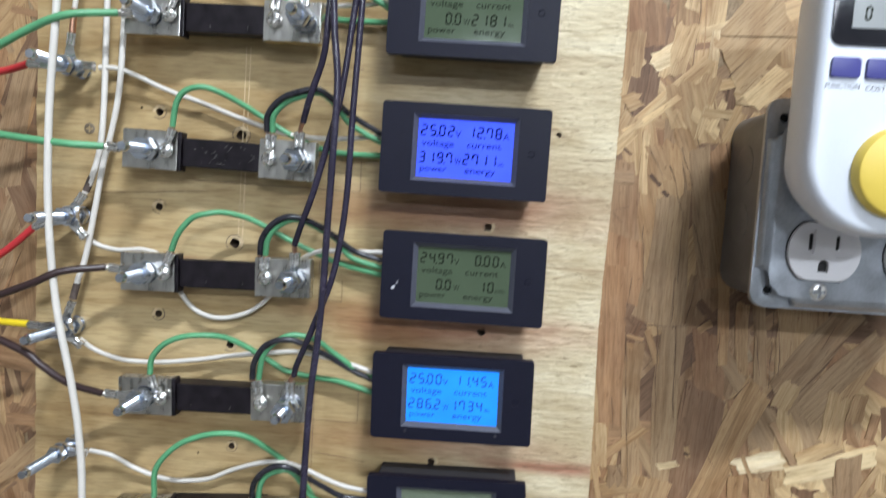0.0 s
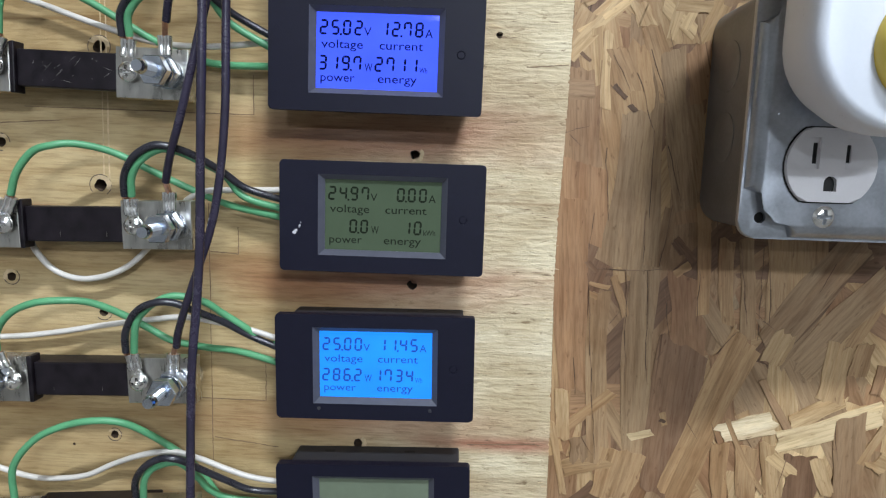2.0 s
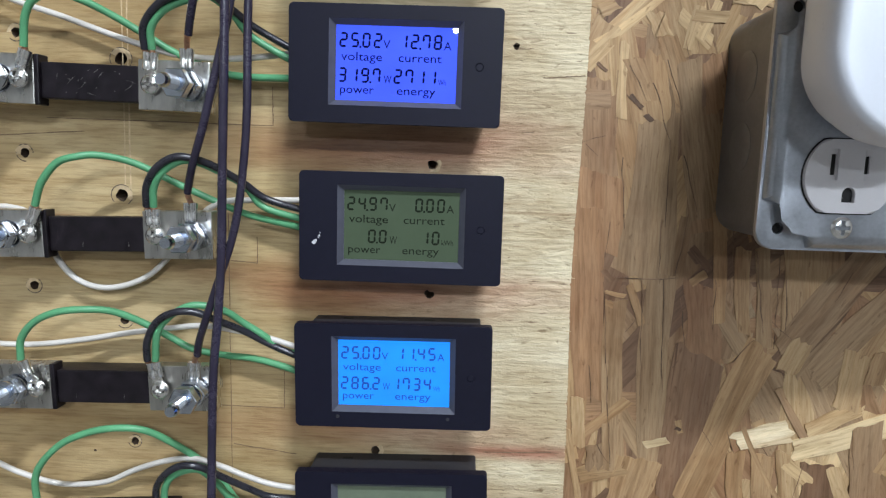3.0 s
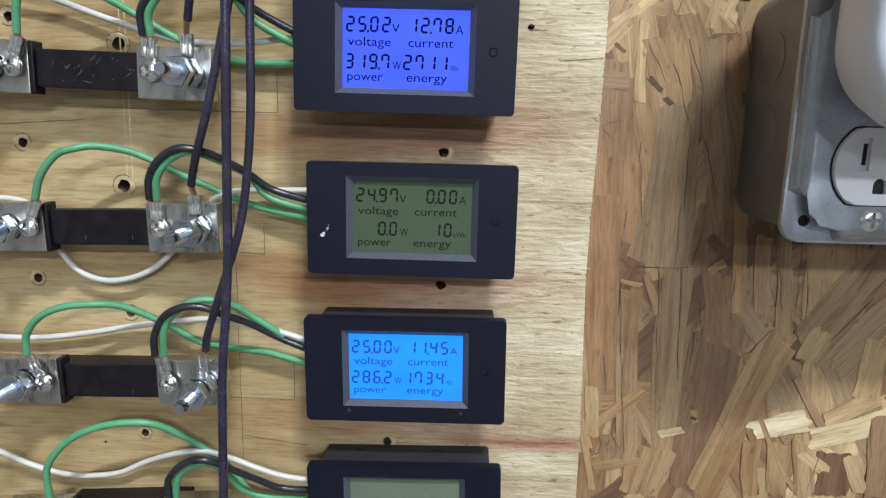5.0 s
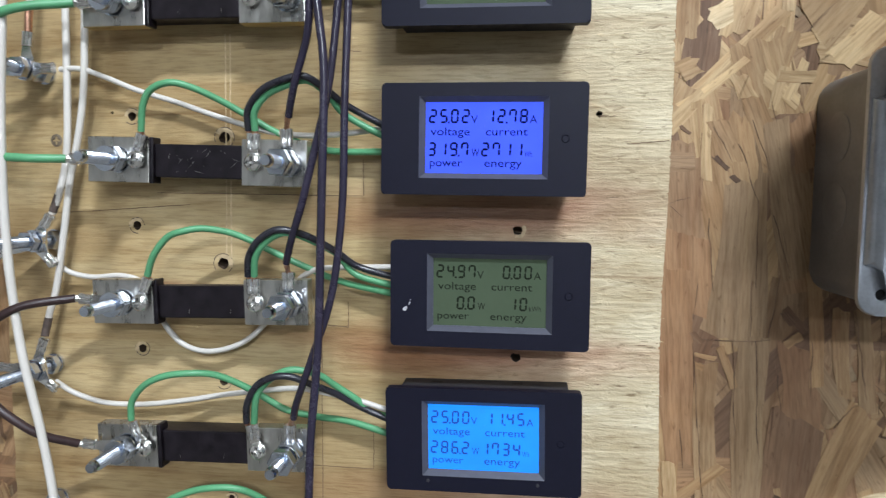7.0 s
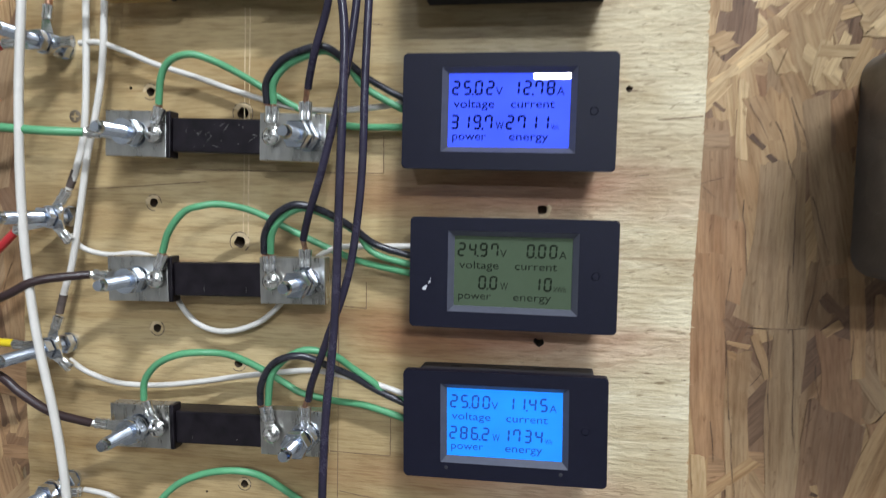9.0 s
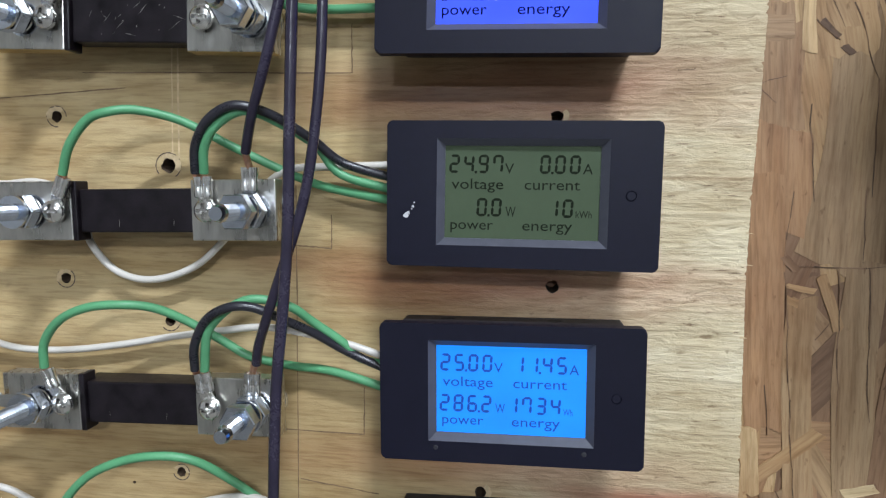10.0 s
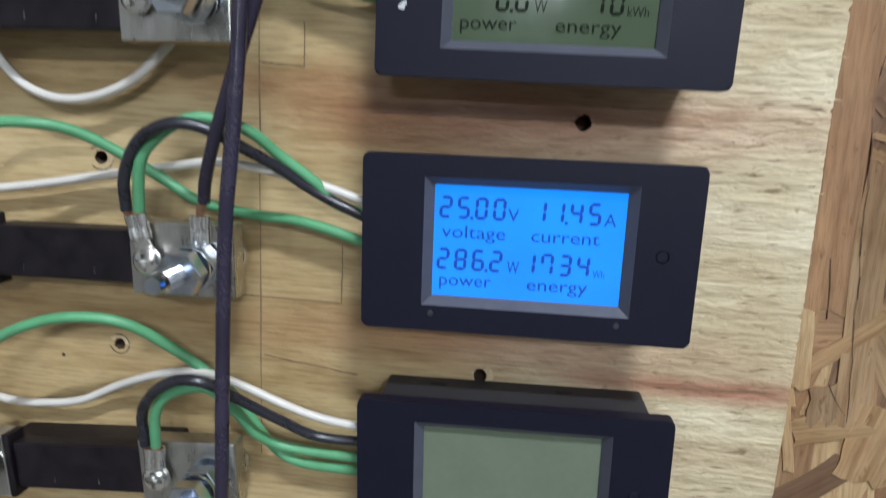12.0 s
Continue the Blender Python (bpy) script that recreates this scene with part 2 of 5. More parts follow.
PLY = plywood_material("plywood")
PLY_EDGE = wood_material("plywood_edge", (0.70, 0.55, 0.34), (0.56, 0.40, 0.22), (0.30, 0.19, 0.10), along=(0.3, 0.3, 1))
OSB = flake_material("osb_strand")
OSB_BASE = wood_material("osb_panel", (0.33, 0.24, 0.145), (0.26, 0.18, 0.105), (0.13, 0.085, 0.05), along=(1, 1, 0.25))
PAINT = mat("wall_paint", (0.74, 0.74, 0.73), 0.8, vary=0.06, scale=3, fine=60)
CONCRETE = mat("concrete", (0.30, 0.29, 0.27), 0.85, vary=0.2, scale=3, fine=80)
BLACK_ABS = mat("black_abs", (0.006, 0.006, 0.0155), 0.5, vary=0.15, scale=500, fine=4000, bump=0.05, spec=0.22)
BLACK_BODY = mat("black_housing", (0.022, 0.022, 0.027), 0.6, vary=0.3, scale=120, fine=2500, bump=0.08)
RECESS = mat("bezel_lip", (0.066, 0.068, 0.09), 0.42, vary=0.12, scale=300, fine=3000)
LCD_GREEN = mat("lcd_reflective", (0.068, 0.093, 0.057), 0.03, vary=0.06, scale=60, fine=400)
# lighter copy of the unlit screen; the glancing reflection is in its base colour
LCD_BLANK_SHEEN = mat("lcd_blank_sheen", (0.135, 0.165, 0.115), 0.06, vary=0.08, scale=60, fine=400)
LCD_BLUE = glow("lcd_blue_lit", (0.01, 0.015, 0.06), (0.048, 0.098, 1.0), 1.45)
LCD_SKY = glow("lcd_sky_lit", (0.01, 0.03, 0.06), (0.006, 0.235, 1.0), 1.4)
INK_DARK = mat("lcd_ink", (0.014, 0.018, 0.012), 0.4, vary=0.1, spec=0.0)
INK_BLUE = mat("lcd_ink_blue", (0.004, 0.006, 0.04), 0.5, vary=0.1, spec=0.0)
# ink with a faint glow of its own, in place of backlight passing through
INK_GLOW = glow("lcd_ink_glow", (0.010, 0.04, 0.24), (0.008, 0.07, 0.42), 0.55)
ZINC = mat("zinc_plate", (0.66, 0.71, 0.80), 0.2, 1.0, 0.16, 300, fine=2500, bump=0.05, rvary=0.08)
TIN = mat("tinned_brass", (0.56, 0.545, 0.51), 0.30, 1.0, 0.22, 160, (1, 1, 0.25), 0.4, 900, rvary=0.16)
BRASS = mat("bare_brass", (0.52, 0.41, 0.20), 0.4, 1.0, 0.25, 200, (0.3, 1, 1), 0.3, 900)
NICKEL = mat("nickel", (0.84, 0.83, 0.81), 0.2, 1.0, 0.12, 250, bump=0.04, rvary=0.07)
COPPER = mat("copper", (0.62, 0.34, 0.23), 0.35, 1.0, 0.25, 700)
BAR_BLACK = mat("shunt_bar_black", (0.009, 0.0065, 0.009), 0.4, spec=0.3, vary=0.6, scale=160, fine=1200, bump=0.2)
PVC = {
    "green": mat("pvc_green", (0.10, 0.325, 0.155), 0.42, vary=0.14, scale=90, fine=1500),
    "black": mat("pvc_black", (0.022, 0.021, 0.028), 0.28, vary=0.2, scale=90, fine=1500),
    "cable": mat("pvc_cable", (0.027, 0.022, 0.040), 0.24, vary=0.25, scale=70, fine=1500),
    "white": mat("pvc_white", (0.64, 0.60, 0.55), 0.4, vary=0.07, scale=70, fine=1500),
    "brown": mat("pvc_brown", (0.035, 0.018, 0.018), 0.38, vary=0.2, scale=70),
    "red": mat("pvc_red", (0.5, 0.03, 0.035), 0.4, vary=0.1, scale=70),
    "yellow": mat("pvc_yellow", (0.75, 0.55, 0.02), 0.4, vary=0.1, scale=70),
}
TAPE = mat("dark_tape", (0.085, 0.06, 0.05), 0.6, vary=0.4, scale=300)
GALV = mat("galvanised_steel", (0.42, 0.445, 0.49), 0.38, 0.85, 0.28, 60, fine=700, bump=0.22, rvary=0.16)
GALV_DARK = mat("galvanised_box", (0.215, 0.22, 0.235), 0.42, 0.65, 0.3, 40, fine=500, bump=0.2, rvary=0.14)
NYLON = mat("white_nylon", (0.74, 0.72, 0.74), 0.32, vary=0.04, scale=60)
DRILLED = mat("drilled_wood", (0.075, 0.045, 0.026), 0.85, vary=0.4, scale=500)
# near-black for solid pieces that stand in for the shade inside openings
SLOT_SHADE = mat("slot_shade", (0.012, 0.011, 0.011), 0.7, vary=0.2)
CASE_WHITE = mat("case_white", (0.74, 0.77, 0.84), 0.33, vary=0.03, scale=50)
DIAL = mat("dial_yellow", (0.72, 0.52, 0.08), 0.42, vary=0.05, scale=60)
BUTTON = mat("button_blue", (0.045, 0.045, 0.22), 0.4, vary=0.08)
LCD_GREY = mat("lcd_grey", (0.30, 0.31, 0.31), 0.2, vary=0.06, scale=60)
DARK_PANEL = mat("dark_panel", (0.02, 0.02, 0.025), 0.2, vary=0.1)
PRINT = mat("print_ink", (0.04, 0.04, 0.06), 0.5, vary=0.1)
PENCIL = mat("pencil", (0.20, 0.128, 0.072), 0.7, vary=0.35, scale=400)
CHIP = mat("splinter_pale", (0.58, 0.44, 0.265), 0.7, vary=0.2, scale=400)
DULL_SCREW = mat("dull_screw", (0.20, 0.155, 0.11), 0.5, 0.4, 0.3, 400)
SPECK = mat("white_speck", (0.6, 0.6, 0.62), 0.5, vary=0.05)
TUBE_GLASS = glow("tube_diffuser", (0.9, 0.9, 0.9), (1.0, 0.98, 0.95), 1.2)

# ---- mesh helpers ----
H = 1.4  # height of the reference line on the board; other lengths below are in millimetres


def mm(x, d, z):
    return Vector((x * 0.001, d * 0.001, H + z * 0.001))


def stand_off(p):
    """Wires that stand clear of the shunts hang a little nearer the board."""
    x, d, z = p
    return (x, d if d > -24 else -24 + (d + 24) * 0.86, z)


def link(name, bm, material, parent=None, label="", smooth=False):
    me = bpy.data.meshes.new(name)
    bmesh.ops.recalc_face_normals(bm, faces=bm.faces)
    bm.to_mesh(me)
    bm.free()
    for m in material if isinstance(material, (list, tuple)) else [material]:
        me.materials.append(m)
    if smooth:
        for p in me.polygons:
            p.use_smooth = True
        me.set_sharp_from_angle(angle=radians(38))
    ob = new(name, me)
    if parent:
        ob.parent = parent
    if label:
        tagged(ob, label)
    return ob


def part(name, bm, material, parent, label="", smooth=False):
    return link(name, bm, material, parent, label, smooth)


def root(name, m=None):
    ob = new(name)
    ob.empty_display_size = 0.01
    if m is not None:
        ob.matrix_world = m
    return ob


def box(bm, x0, x1, y0, y1, z0, z1, bevel=0.0, seg=2):
    g = bmesh.ops.create_cube(bm, size=1)["verts"]
    bmesh.ops.scale(bm, vec=(x1 - x0, y1 - y0, z1 - z0), verts=g)
    bmesh.ops.translate(bm, vec=((x0 + x1) / 2, (y0 + y1) / 2, (z0 + z1) / 2), verts=g)
    if bevel:
        es = {e for v in g for e in v.link_edges}
        bmesh.ops.bevel(bm, geom=list(es), offset=bevel, segments=seg, affect="EDGES", profile=0.5)
    return bm


def prism(bm, outline, y0, y1, bevel=0.0, seg=2):
    """An outline of (x, z) pushed from y0 (back) to y1 (front), its front edge rounded."""
    vs = [bm.verts.new((x, y1, z)) for x, z in outline]
    bk = [bm.verts.new((x, y0, z)) for x, z in outline]
    front = bm.faces.new(vs)
    bm.faces.new(bk[::-1])
    n = len(vs)
    for i in range(n):
        bm.faces.new((vs[i], bk[i], bk[(i + 1) % n], vs[(i + 1) % n]))
    if bevel:
        bmesh.ops.bevel(bm, geom=list(front.edges), offset=bevel, segments=seg, affect="EDGES", profile=0.5)
    return bm


def rounded(x0, x1, z0, z1, r, seg=5):
    out = []
    for cx, cz, a0 in ((x1 - r, z1 - r, 0), (x0 + r, z1 - r, 90), (x0 + r, z0 + r, 180), (x1 - r, z0 + r, 270)):
        for i in range(seg + 1):
            a = radians(a0 + 90 * i / seg)
            out.append((cx + r * math.cos(a), cz + r * math.sin(a)))
    return out


def lathe(bm, origin, way, profile, seg=20):
    """Rings of (distance, radius) along way from origin, closed at both ends."""
    way = Vector(way).normalized()
    q = way.to_track_quat("Z", "Y").to_matrix()
    rings = []
    for d, r in profile:
        c = Vector(origin) + way * d
        rings.append([bm.verts.new(c + q @ Vector((r * math.cos(2 * math.pi * i / seg), r * math.sin(2 * math.pi * i / seg), 0))) for i in range(seg)])
    for a, b in zip(rings, rings[1:]):
        for i in range(seg):
            bm.faces.new((a[i], a[(i + 1) % seg], b[(i + 1) % seg], b[i]))
    bm.faces.new(rings[0][::-1])
    bm.faces.new(rings[-1])
    return bm


def glide(pts, n=7):
    """Catmull-Rom through the points."""
    ps = [Vector(p) for p in pts]
    ps = [2 * ps[0] - ps[1], *ps, 2 * ps[-1] - ps[-2]]
    out = []
    for a, b, c, d in zip(ps, ps[1:], ps[2:], ps[3:]):
        for i in range(n):
            t = i / n
            out.append(0.5 * (2 * b + (c - a) * t + (2 * a - 5 * b + 4 * c - d) * t**2 + (3 * b - a - 3 * c + d) * t**3))
    out.append(ps[-2])
    return out


def tube(bm, pts, r, seg=10, n=7, wobble=0.0):
    line = glide(pts, n)
    rings, up = [], Vector((0.31, 0.9, 0.2))
    for i, p in enumerate(line):
        way = (line[min(i + 1, len(line) - 1)] - line[max(i - 1, 0)]).normalized()
        side = way.cross(up).normalized()
        up = side.cross(way).normalized()
        rr = r * (1 + wobble * noise.noise(p * 180))
        rings.append([bm.verts.new(p + rr * (math.cos(2 * math.pi * k / seg) * side + math.sin(2 * math.pi * k / seg) * up)) for k in range(seg)])
    for a, b in zip(rings, rings[1:]):
        for k in range(seg):
            bm.faces.new((a[k], a[(k + 1) % seg], b[(k + 1) % seg], b[k]))
    bm.faces.new(rings[0][::-1])
    bm.faces.new(rings[-1])
    return bm


def carve(bm, cutter):
    """bm without the space of cutter, as a new bmesh."""
    obs = []
    for b in (bm, cutter):
        me = bpy.data.meshes.new("carve")
        bmesh.ops.recalc_face_normals(b, faces=b.faces)
        b.to_mesh(me)
        b.free()
        obs.append(new("carve", me))
    md = obs[0].modifiers.new("cut", "BOOLEAN")
    md.operation, md.object, md.solver = "DIFFERENCE", obs[1], "EXACT"
    md.use_self = True
    dg = bpy.context.evaluated_depsgraph_get()
    out = bmesh.new()
    out.from_mesh(obs[0].evaluated_get(dg).to_mesh())
    for o in obs:
        me = o.data
        bpy.data.objects.remove(o)
        bpy.data.meshes.remove(me)
    return out


def lettering(text, size, x, y, z, width=0.0):
    """A bmesh of flat words whose baseline starts at x, z on the plane y; width squeezes them to a length."""
    cu = bpy.data.curves.new("words", "FONT")
    cu.body, cu.size, cu.extrude, cu.resolution_u = text, size, 0.00002, 3
    ob = new("words", cu)
    dg = bpy.context.evaluated_depsgraph_get()
    bm = bmesh.new()
    bm.from_mesh(ob.evaluated_get(dg).to_mesh())
    bpy.data.objects.remove(ob)
    bpy.data.curves.remove(cu)
    xs = [v.co.x for v in bm.verts]
    k = width / (max(xs) - min(xs)) if width else 1
    for v in bm.verts:
        v.co = Vector((x + (v.co.x - min(xs)) * k, y - v.co.z, z + v.co.y))
    return bm

# ---- the room ----
WALL_Y = 0.017


def plain(name, x0, x1, y0, y1, z0, z1, material, label, category="wall"):
    return tagged(link(name, box(bmesh.new(), x0, x1, y0, y1, z0, z1), material), label, category, kind="structure")


wall_north = plain("wall_north", -4.1, 4.1, WALL_Y, WALL_Y + 0.012, 0.0, 3.7, OSB_BASE, "unfinished oriented strand board wall sheathing")
# unseen shell, added to close the room for reflections and bounced light
plain("wall_south", -4.1, 4.1, -13.1, -13.0, 0.0, 3.7, PAINT, "unseen plain wall added behind the camera to close the room")
plain("wall_west", -4.1, -4.0, -13.0, WALL_Y, 0.0, 3.7, PAINT, "unseen plain side wall added to close the room")
plain("wall_east", 4.0, 4.1, -13.0, WALL_Y, 0.0, 3.7, PAINT, "unseen plain side wall added to close the room")
plain("floor", -4.1, 4.1, -13.1, 0.03, -0.1, 0.0, CONCRETE, "unseen grey floor added to close the room", "floor")
plain("ceiling", -4.1, 4.1, -13.1, 0.03, 3.7, 3.8, PAINT, "unseen plain white ceiling added to close the room", "ceiling")

# flakes that can be told apart, in the order they lie on one another: two ends, width, tone
FLAKES_TOP = (
    (179, 108, 131, 59, 9, 0.8), (166, 127, 158, 98, 14, 0.75), (147, 105, 162, 113, 11, 0.96), (218, 139, 189, 106, 36, 0.62),
    (155, 58, 161, 28, 21, 0.55), (195, 95, 216, 92, 21, 0.7), (181, 125, 181, 108, 5, 0.97), (134, 122, 134, 96, 14, 0.6),
    (189, 58, 186, 33, 21, 0.14), (204, 84, 223, 103, 14, 0.85), (167, 93, 177, 59, 24, 0.6),
)
# tones here are lowered to hold the shadow of box and plug
FLAKES_BESIDE_BOX = (
    (135, 46, 138, 3, 18.8, 0.34), (126, 38, 145, 38, 9.8, 0.36), (138, 3, 140, -36, 22.8, 0.27), (167, 68, 179, 34, 9.8, 0.5),
    (177, 57, 190, -18, 12.2, 0.42), (189, 59, 194, 35, 13.1, 0.26), (189, 35, 198, -8, 8.2, 0.36), (151, 57, 160, 38, 9, 0.5), (137, 75, 131, 61, 9.8, 0.62),
    (141, 67, 144, 40, 4.9, 0.72), (146, 64, 147, 29, 5.2, 0.74), (157, 84, 129, 54, 6.9, 0.76), (164, 86, 133, 64, 3.3, 0.8), (160, 78, 165, 68, 8.2, 0.72),
    (172, 78, 187, 65, 6.5, 0.75),
)
FLAKES_ABOVE_BOX = (
    (176, 62, 181, 82, 4.9, 0.68), (141, 84, 132, 80, 9.8, 0.6), (190, 85, 182, 67, 4.2, 0.8), (178, 78, 194, 77, 5.5, 0.7), (151, 40, 157, 34, 2.3, 0.06),
    (159, 31, 162, 28, 2.6, 0.05), (134, 55, 139, 51, 1.6, 0.1),
)
FLAKES_UNDER_BOX = (
    (245, -26, 249, -75, 29.5, 0.47), (134, -15, 139, -113, 16.1, 0.27), (171, -48, 175, -147, 15.7, 0.41), (192, -51, 197, -96, 17, 0.22),
    (277, -30, 237, -89, 19.6, 0.4), (293, -48, 253, -97, 16.1, 0.42), (198, -57, 219, -89, 8.9, 0.42), (198, -15, 203, -71, 6.4, 0.52), (211, -33, 215, -76, 7.1, 0.5),
    (221, -32, 226, -83, 7.5, 0.44), (143, -46, 148, -51, 2.9, 0.16), (186, -33, 196, -44, 3.6, 0.12), (185, -35, 190, -41, 2.5, 0.1), (187, -51, 194, -46, 4.3, 0.6),
    (157, -53, 164, -73, 3.9, 0.5),
    (145, -57, 155, -59, 2.1, 0.5),
)
FLAKES_BELOW = (
    (150, -62, 154, -150, 11.1, 0.45), (194, -88, 189, -170, 25, 0.15), (212, -90, 219, -127, 10.7, 0.24), (160, -113, 130, -140, 5.7, 0.52), (137, -155, 160, -150, 9.8, 0.66),
    (168, -145, 162, -171, 22.3, 0.5), (134, -113, 136, -139, 6.8, 0.7), (130, -131, 138, -170, 3.6, 0.62), (144, -138, 145, -150, 8.9, 0.4), (231, -139, 232, -168, 10.7, 0.5),
    (217, -139, 219, -169, 8.9, 0.52), (242, -138, 247, -168, 9.8, 0.62), (225, -83, 193, -170, 18.2, 0.53), (245, -79, 238, -95, 10.7, 0.64), (235, -104, 251, -130, 3.9, 0.34),
    (252, -126, 277, -112, 8.9, 0.82),
)
FLAKES_FOOT = (
    (273, -84, 269, -114, 13.4, 0.62), (285, -83, 282, -100, 8.9, 0.5), (217, -133, 243, -126, 11.1, 1), (246, -137, 297, -119, 11.8, 0.93), (170, -137, 182, -134, 3.9, 0.95),
    (219, -126, 241, -165, 2.7, 0.5), (259, -143, 260, -167, 17, 0.13), (282, -121, 284, -166, 15.7, 0.38), (299, -127, 281, -163, 4.6, 0.62), (292, -109, 295, -94, 5.4, 0.3),
    (267, -145, 274, -164, 7.1, 0.7), (255, -153, 243, -144, 6.4, 0.75), (296, -144, 303, -147, 10.7, 0.66), (145, -62, 149, -64, 2.9, 0.55), (186, -123, 188, -130, 3.2, 0.68),
    (185, -127, 188, -128, 1.8, 0.04),
)
# dark crevices between flakes: two ends
CREVICES_HIGH = (
    (146, -50, 180, -49), (163, -51, 166, -110), (145, -22, 143, -49), (144, -52, 153, -150), (170, -21, 171, -48),
    (183, -17, 179, -50), (173, -50, 177, -108), (211, -91, 220, -79), (181, -95, 184, -91), (218, -34, 225, -76),
    (230, -36, 231, -83), (228, -68, 239, -78), (265, -43, 259, -58), (139, -96, 141, -115), (146, -138, 152, -148),
    (183, -59, 187, -87), (199, -49, 200, -77), (234, -48, 236, -74),
)
CREVICES_LOW = (
    (156, -77, 161, -71), (272, -50, 273, -51), (212, -128, 216, -139), (274, -125, 277, -145), (252, -144, 248, -164),
    (199, -128, 205, -136), (128, 17, 140, 20), (131, 16, 137, 11), (149, 40, 157, 33), (150, 54, 159, 38),
    (162, 46, 171, 20), (172, 19, 172, -23), (149, 10, 152, -25), (168, 57, 176, 34), (179, 12, 187, -15),
    (178, 57, 175, 66),
)


def strand_layer():
    """Thin wood flakes pressed over one another on the wall face, with fibre coordinates for the grain."""
    rng = random.Random(7)
    verts, faces, uvs, tones = [], [], [], []
    stack = []  # place, turn, half length, half width and lift of every flake laid

    def height(x, z):
        """The lift of the uppermost flake at a place."""
        top = 0.0
        for cx, cz, ca, sa, hl, hw, lift in stack:
            dx, dz = x - cx, z - cz
            if lift > top and abs(ca * dx + sa * dz) < hl and abs(ca * dz - sa * dx) < hw:
                top = lift
        return top

    def flake(cx, cz, ang, length, width, lift, tone, taper=0.0):
        ca, sa = math.cos(ang), math.sin(ang)
        if width > 0.0006:
            stack.append((cx, cz, ca, sa, length / 2 + 0.0004, width / 2 + 0.0006, lift + 0.001 * length))
        n = 10
        skew = rng.uniform(-0.45, 0.45) * width
        bow, sway, pa, pb = rng.uniform(-0.03, 0.03) * length, min(0.0009, 0.05 * width), rng.uniform(0, 6.3), rng.uniform(0, 6.3)
        rag = min(width * 0.11, 0.0011)
        edge = {}
        for side, ph in ((1, pa), (-1, pb)):
            pts = []
            for i in range(n + 1):
                k = i / n
                u = -length / 2 + length * k
                w = width / 2 * (1 - taper * k) + sway * (math.sin(4.1 * k + ph) + 0.5 * math.sin(11 * k + 2 * ph))
                pts.append([u + (skew * side * 0.5 if i in (0, n) else 0), side * w + bow * (4 * k * (1 - k) - 0.5)])
            edge[side] = pts

        def torn(a, b, out):
            """The broken end between two corners: a gently uneven line with a tooth here and there."""
            m = max(2, min(7, int(width / 0.002)))
            pts = []
            for j in range(1, m):
                q = j / m + rng.uniform(-0.25, 0.25) / m
                dip = rng.uniform(-1, 1) * rag + (rng.uniform(1, 3) * rag if rng.random() < 0.15 else 0)
                pts.append([a[0] + (b[0] - a[0]) * q + out * dip, a[1] + (b[1] - a[1]) * q])
            return pts

        ring = edge[1] + torn(edge[1][-1], edge[-1][-1], 1) + edge[-1][::-1] + torn(edge[-1][0], edge[1][0], -1)
        off = rng.uniform(0, 50), rng.uniform(0, 50)
        tilt = rng.uniform(-0.002, 0.002) if width > 0.0006 else 0.0
        base = len(verts)
        for layer in (0, 1):
            for u, w in ring:
                verts.append((cx + ca * u - sa * w, WALL_Y - (lift + tilt * u if layer == 0 else -0.0005), cz + sa * u + ca * w))
        m = len(ring)
        tones.extend([tone] * (2 * m))
        faces.append(tuple(range(base, base + m)))
        uvs.extend([(u + off[0], w + off[1]) for u, w in ring])
        for i in range(m):
            j = (i + 1) % m
            faces.append((base + i, base + m + i, base + m + j, base + j))
            for k in (i, i, j, j):
                uvs.append((ring[k][0] + off[0], ring[k][1] + off[1]))

    def sliver(x0, z0, x1, z1):
        """A dark sliver laid on top for a crevice's resin and shade; it wanders from end to end and thins out."""
        n = max(2, int(math.hypot(x1 - x0, z1 - z0) / 0.007))
        side = Vector((z0 - z1, x1 - x0)).normalized()
        p = [Vector((x0, z0)).lerp(Vector((x1, z1)), i / n) + side * rng.uniform(-0.0005, 0.0005) for i in range(n + 1)]
        for i, (a, b) in enumerate(zip(p, p[1:])):
            c, d = (a + b) / 2, b - a
            flake(c.x, c.y, math.atan2(d.y, d.x), d.length * 1.08, rng.uniform(0.00022, 0.0005), height(c.x, c.y) + 0.00005, rng.uniform(0.02, 0.14), 0.6 if i == n - 1 else 0)

    for x0, x1, count in ((0.10, 0.44, 1150), (-0.36, -0.19, 480)):
        for i in range(count):
            pick = rng.random()
            x, z = rng.uniform(x0, x1), rng.uniform(1.08, 1.72)
            loose = 12 if x < 0.2 and 1.3 < z < 1.45 else 30
            ang = radians(92 + rng.gauss(0, loose)) if rng.random() < 0.85 else radians(rng.uniform(0, 180))
            if pick < 0.5:
                length, width = rng.uniform(0.06, 0.14), rng.uniform(0.011, 0.028)
            elif pick < 0.8:
                length, width = rng.uniform(0.03, 0.07), rng.uniform(0.004, 0.012)
            else:
                length, width = rng.uniform(0.015, 0.055), rng.uniform(0.0007, 0.0026)
            lift = 0.0002 + 0.0004 * (i / count) + rng.uniform(0, 0.0002)
            # narrower, darker tones at far left, and where the box's shadow is toned in
            span = 0.5 if x < 0 or (x < 0.24 and 1.27 < z < 1.45) else 0.85
            flake(x, z, ang, length, width, lift, 0.08 + span * rng.random(), rng.choice((0, 0, 0.2, 0.5)))
            if pick < 0.6 and rng.random() < 0.12:
                ux, uz, o = math.cos(ang) * length * 0.3, math.sin(ang) * length * 0.3, rng.choice((-0.5, 0.5)) * width
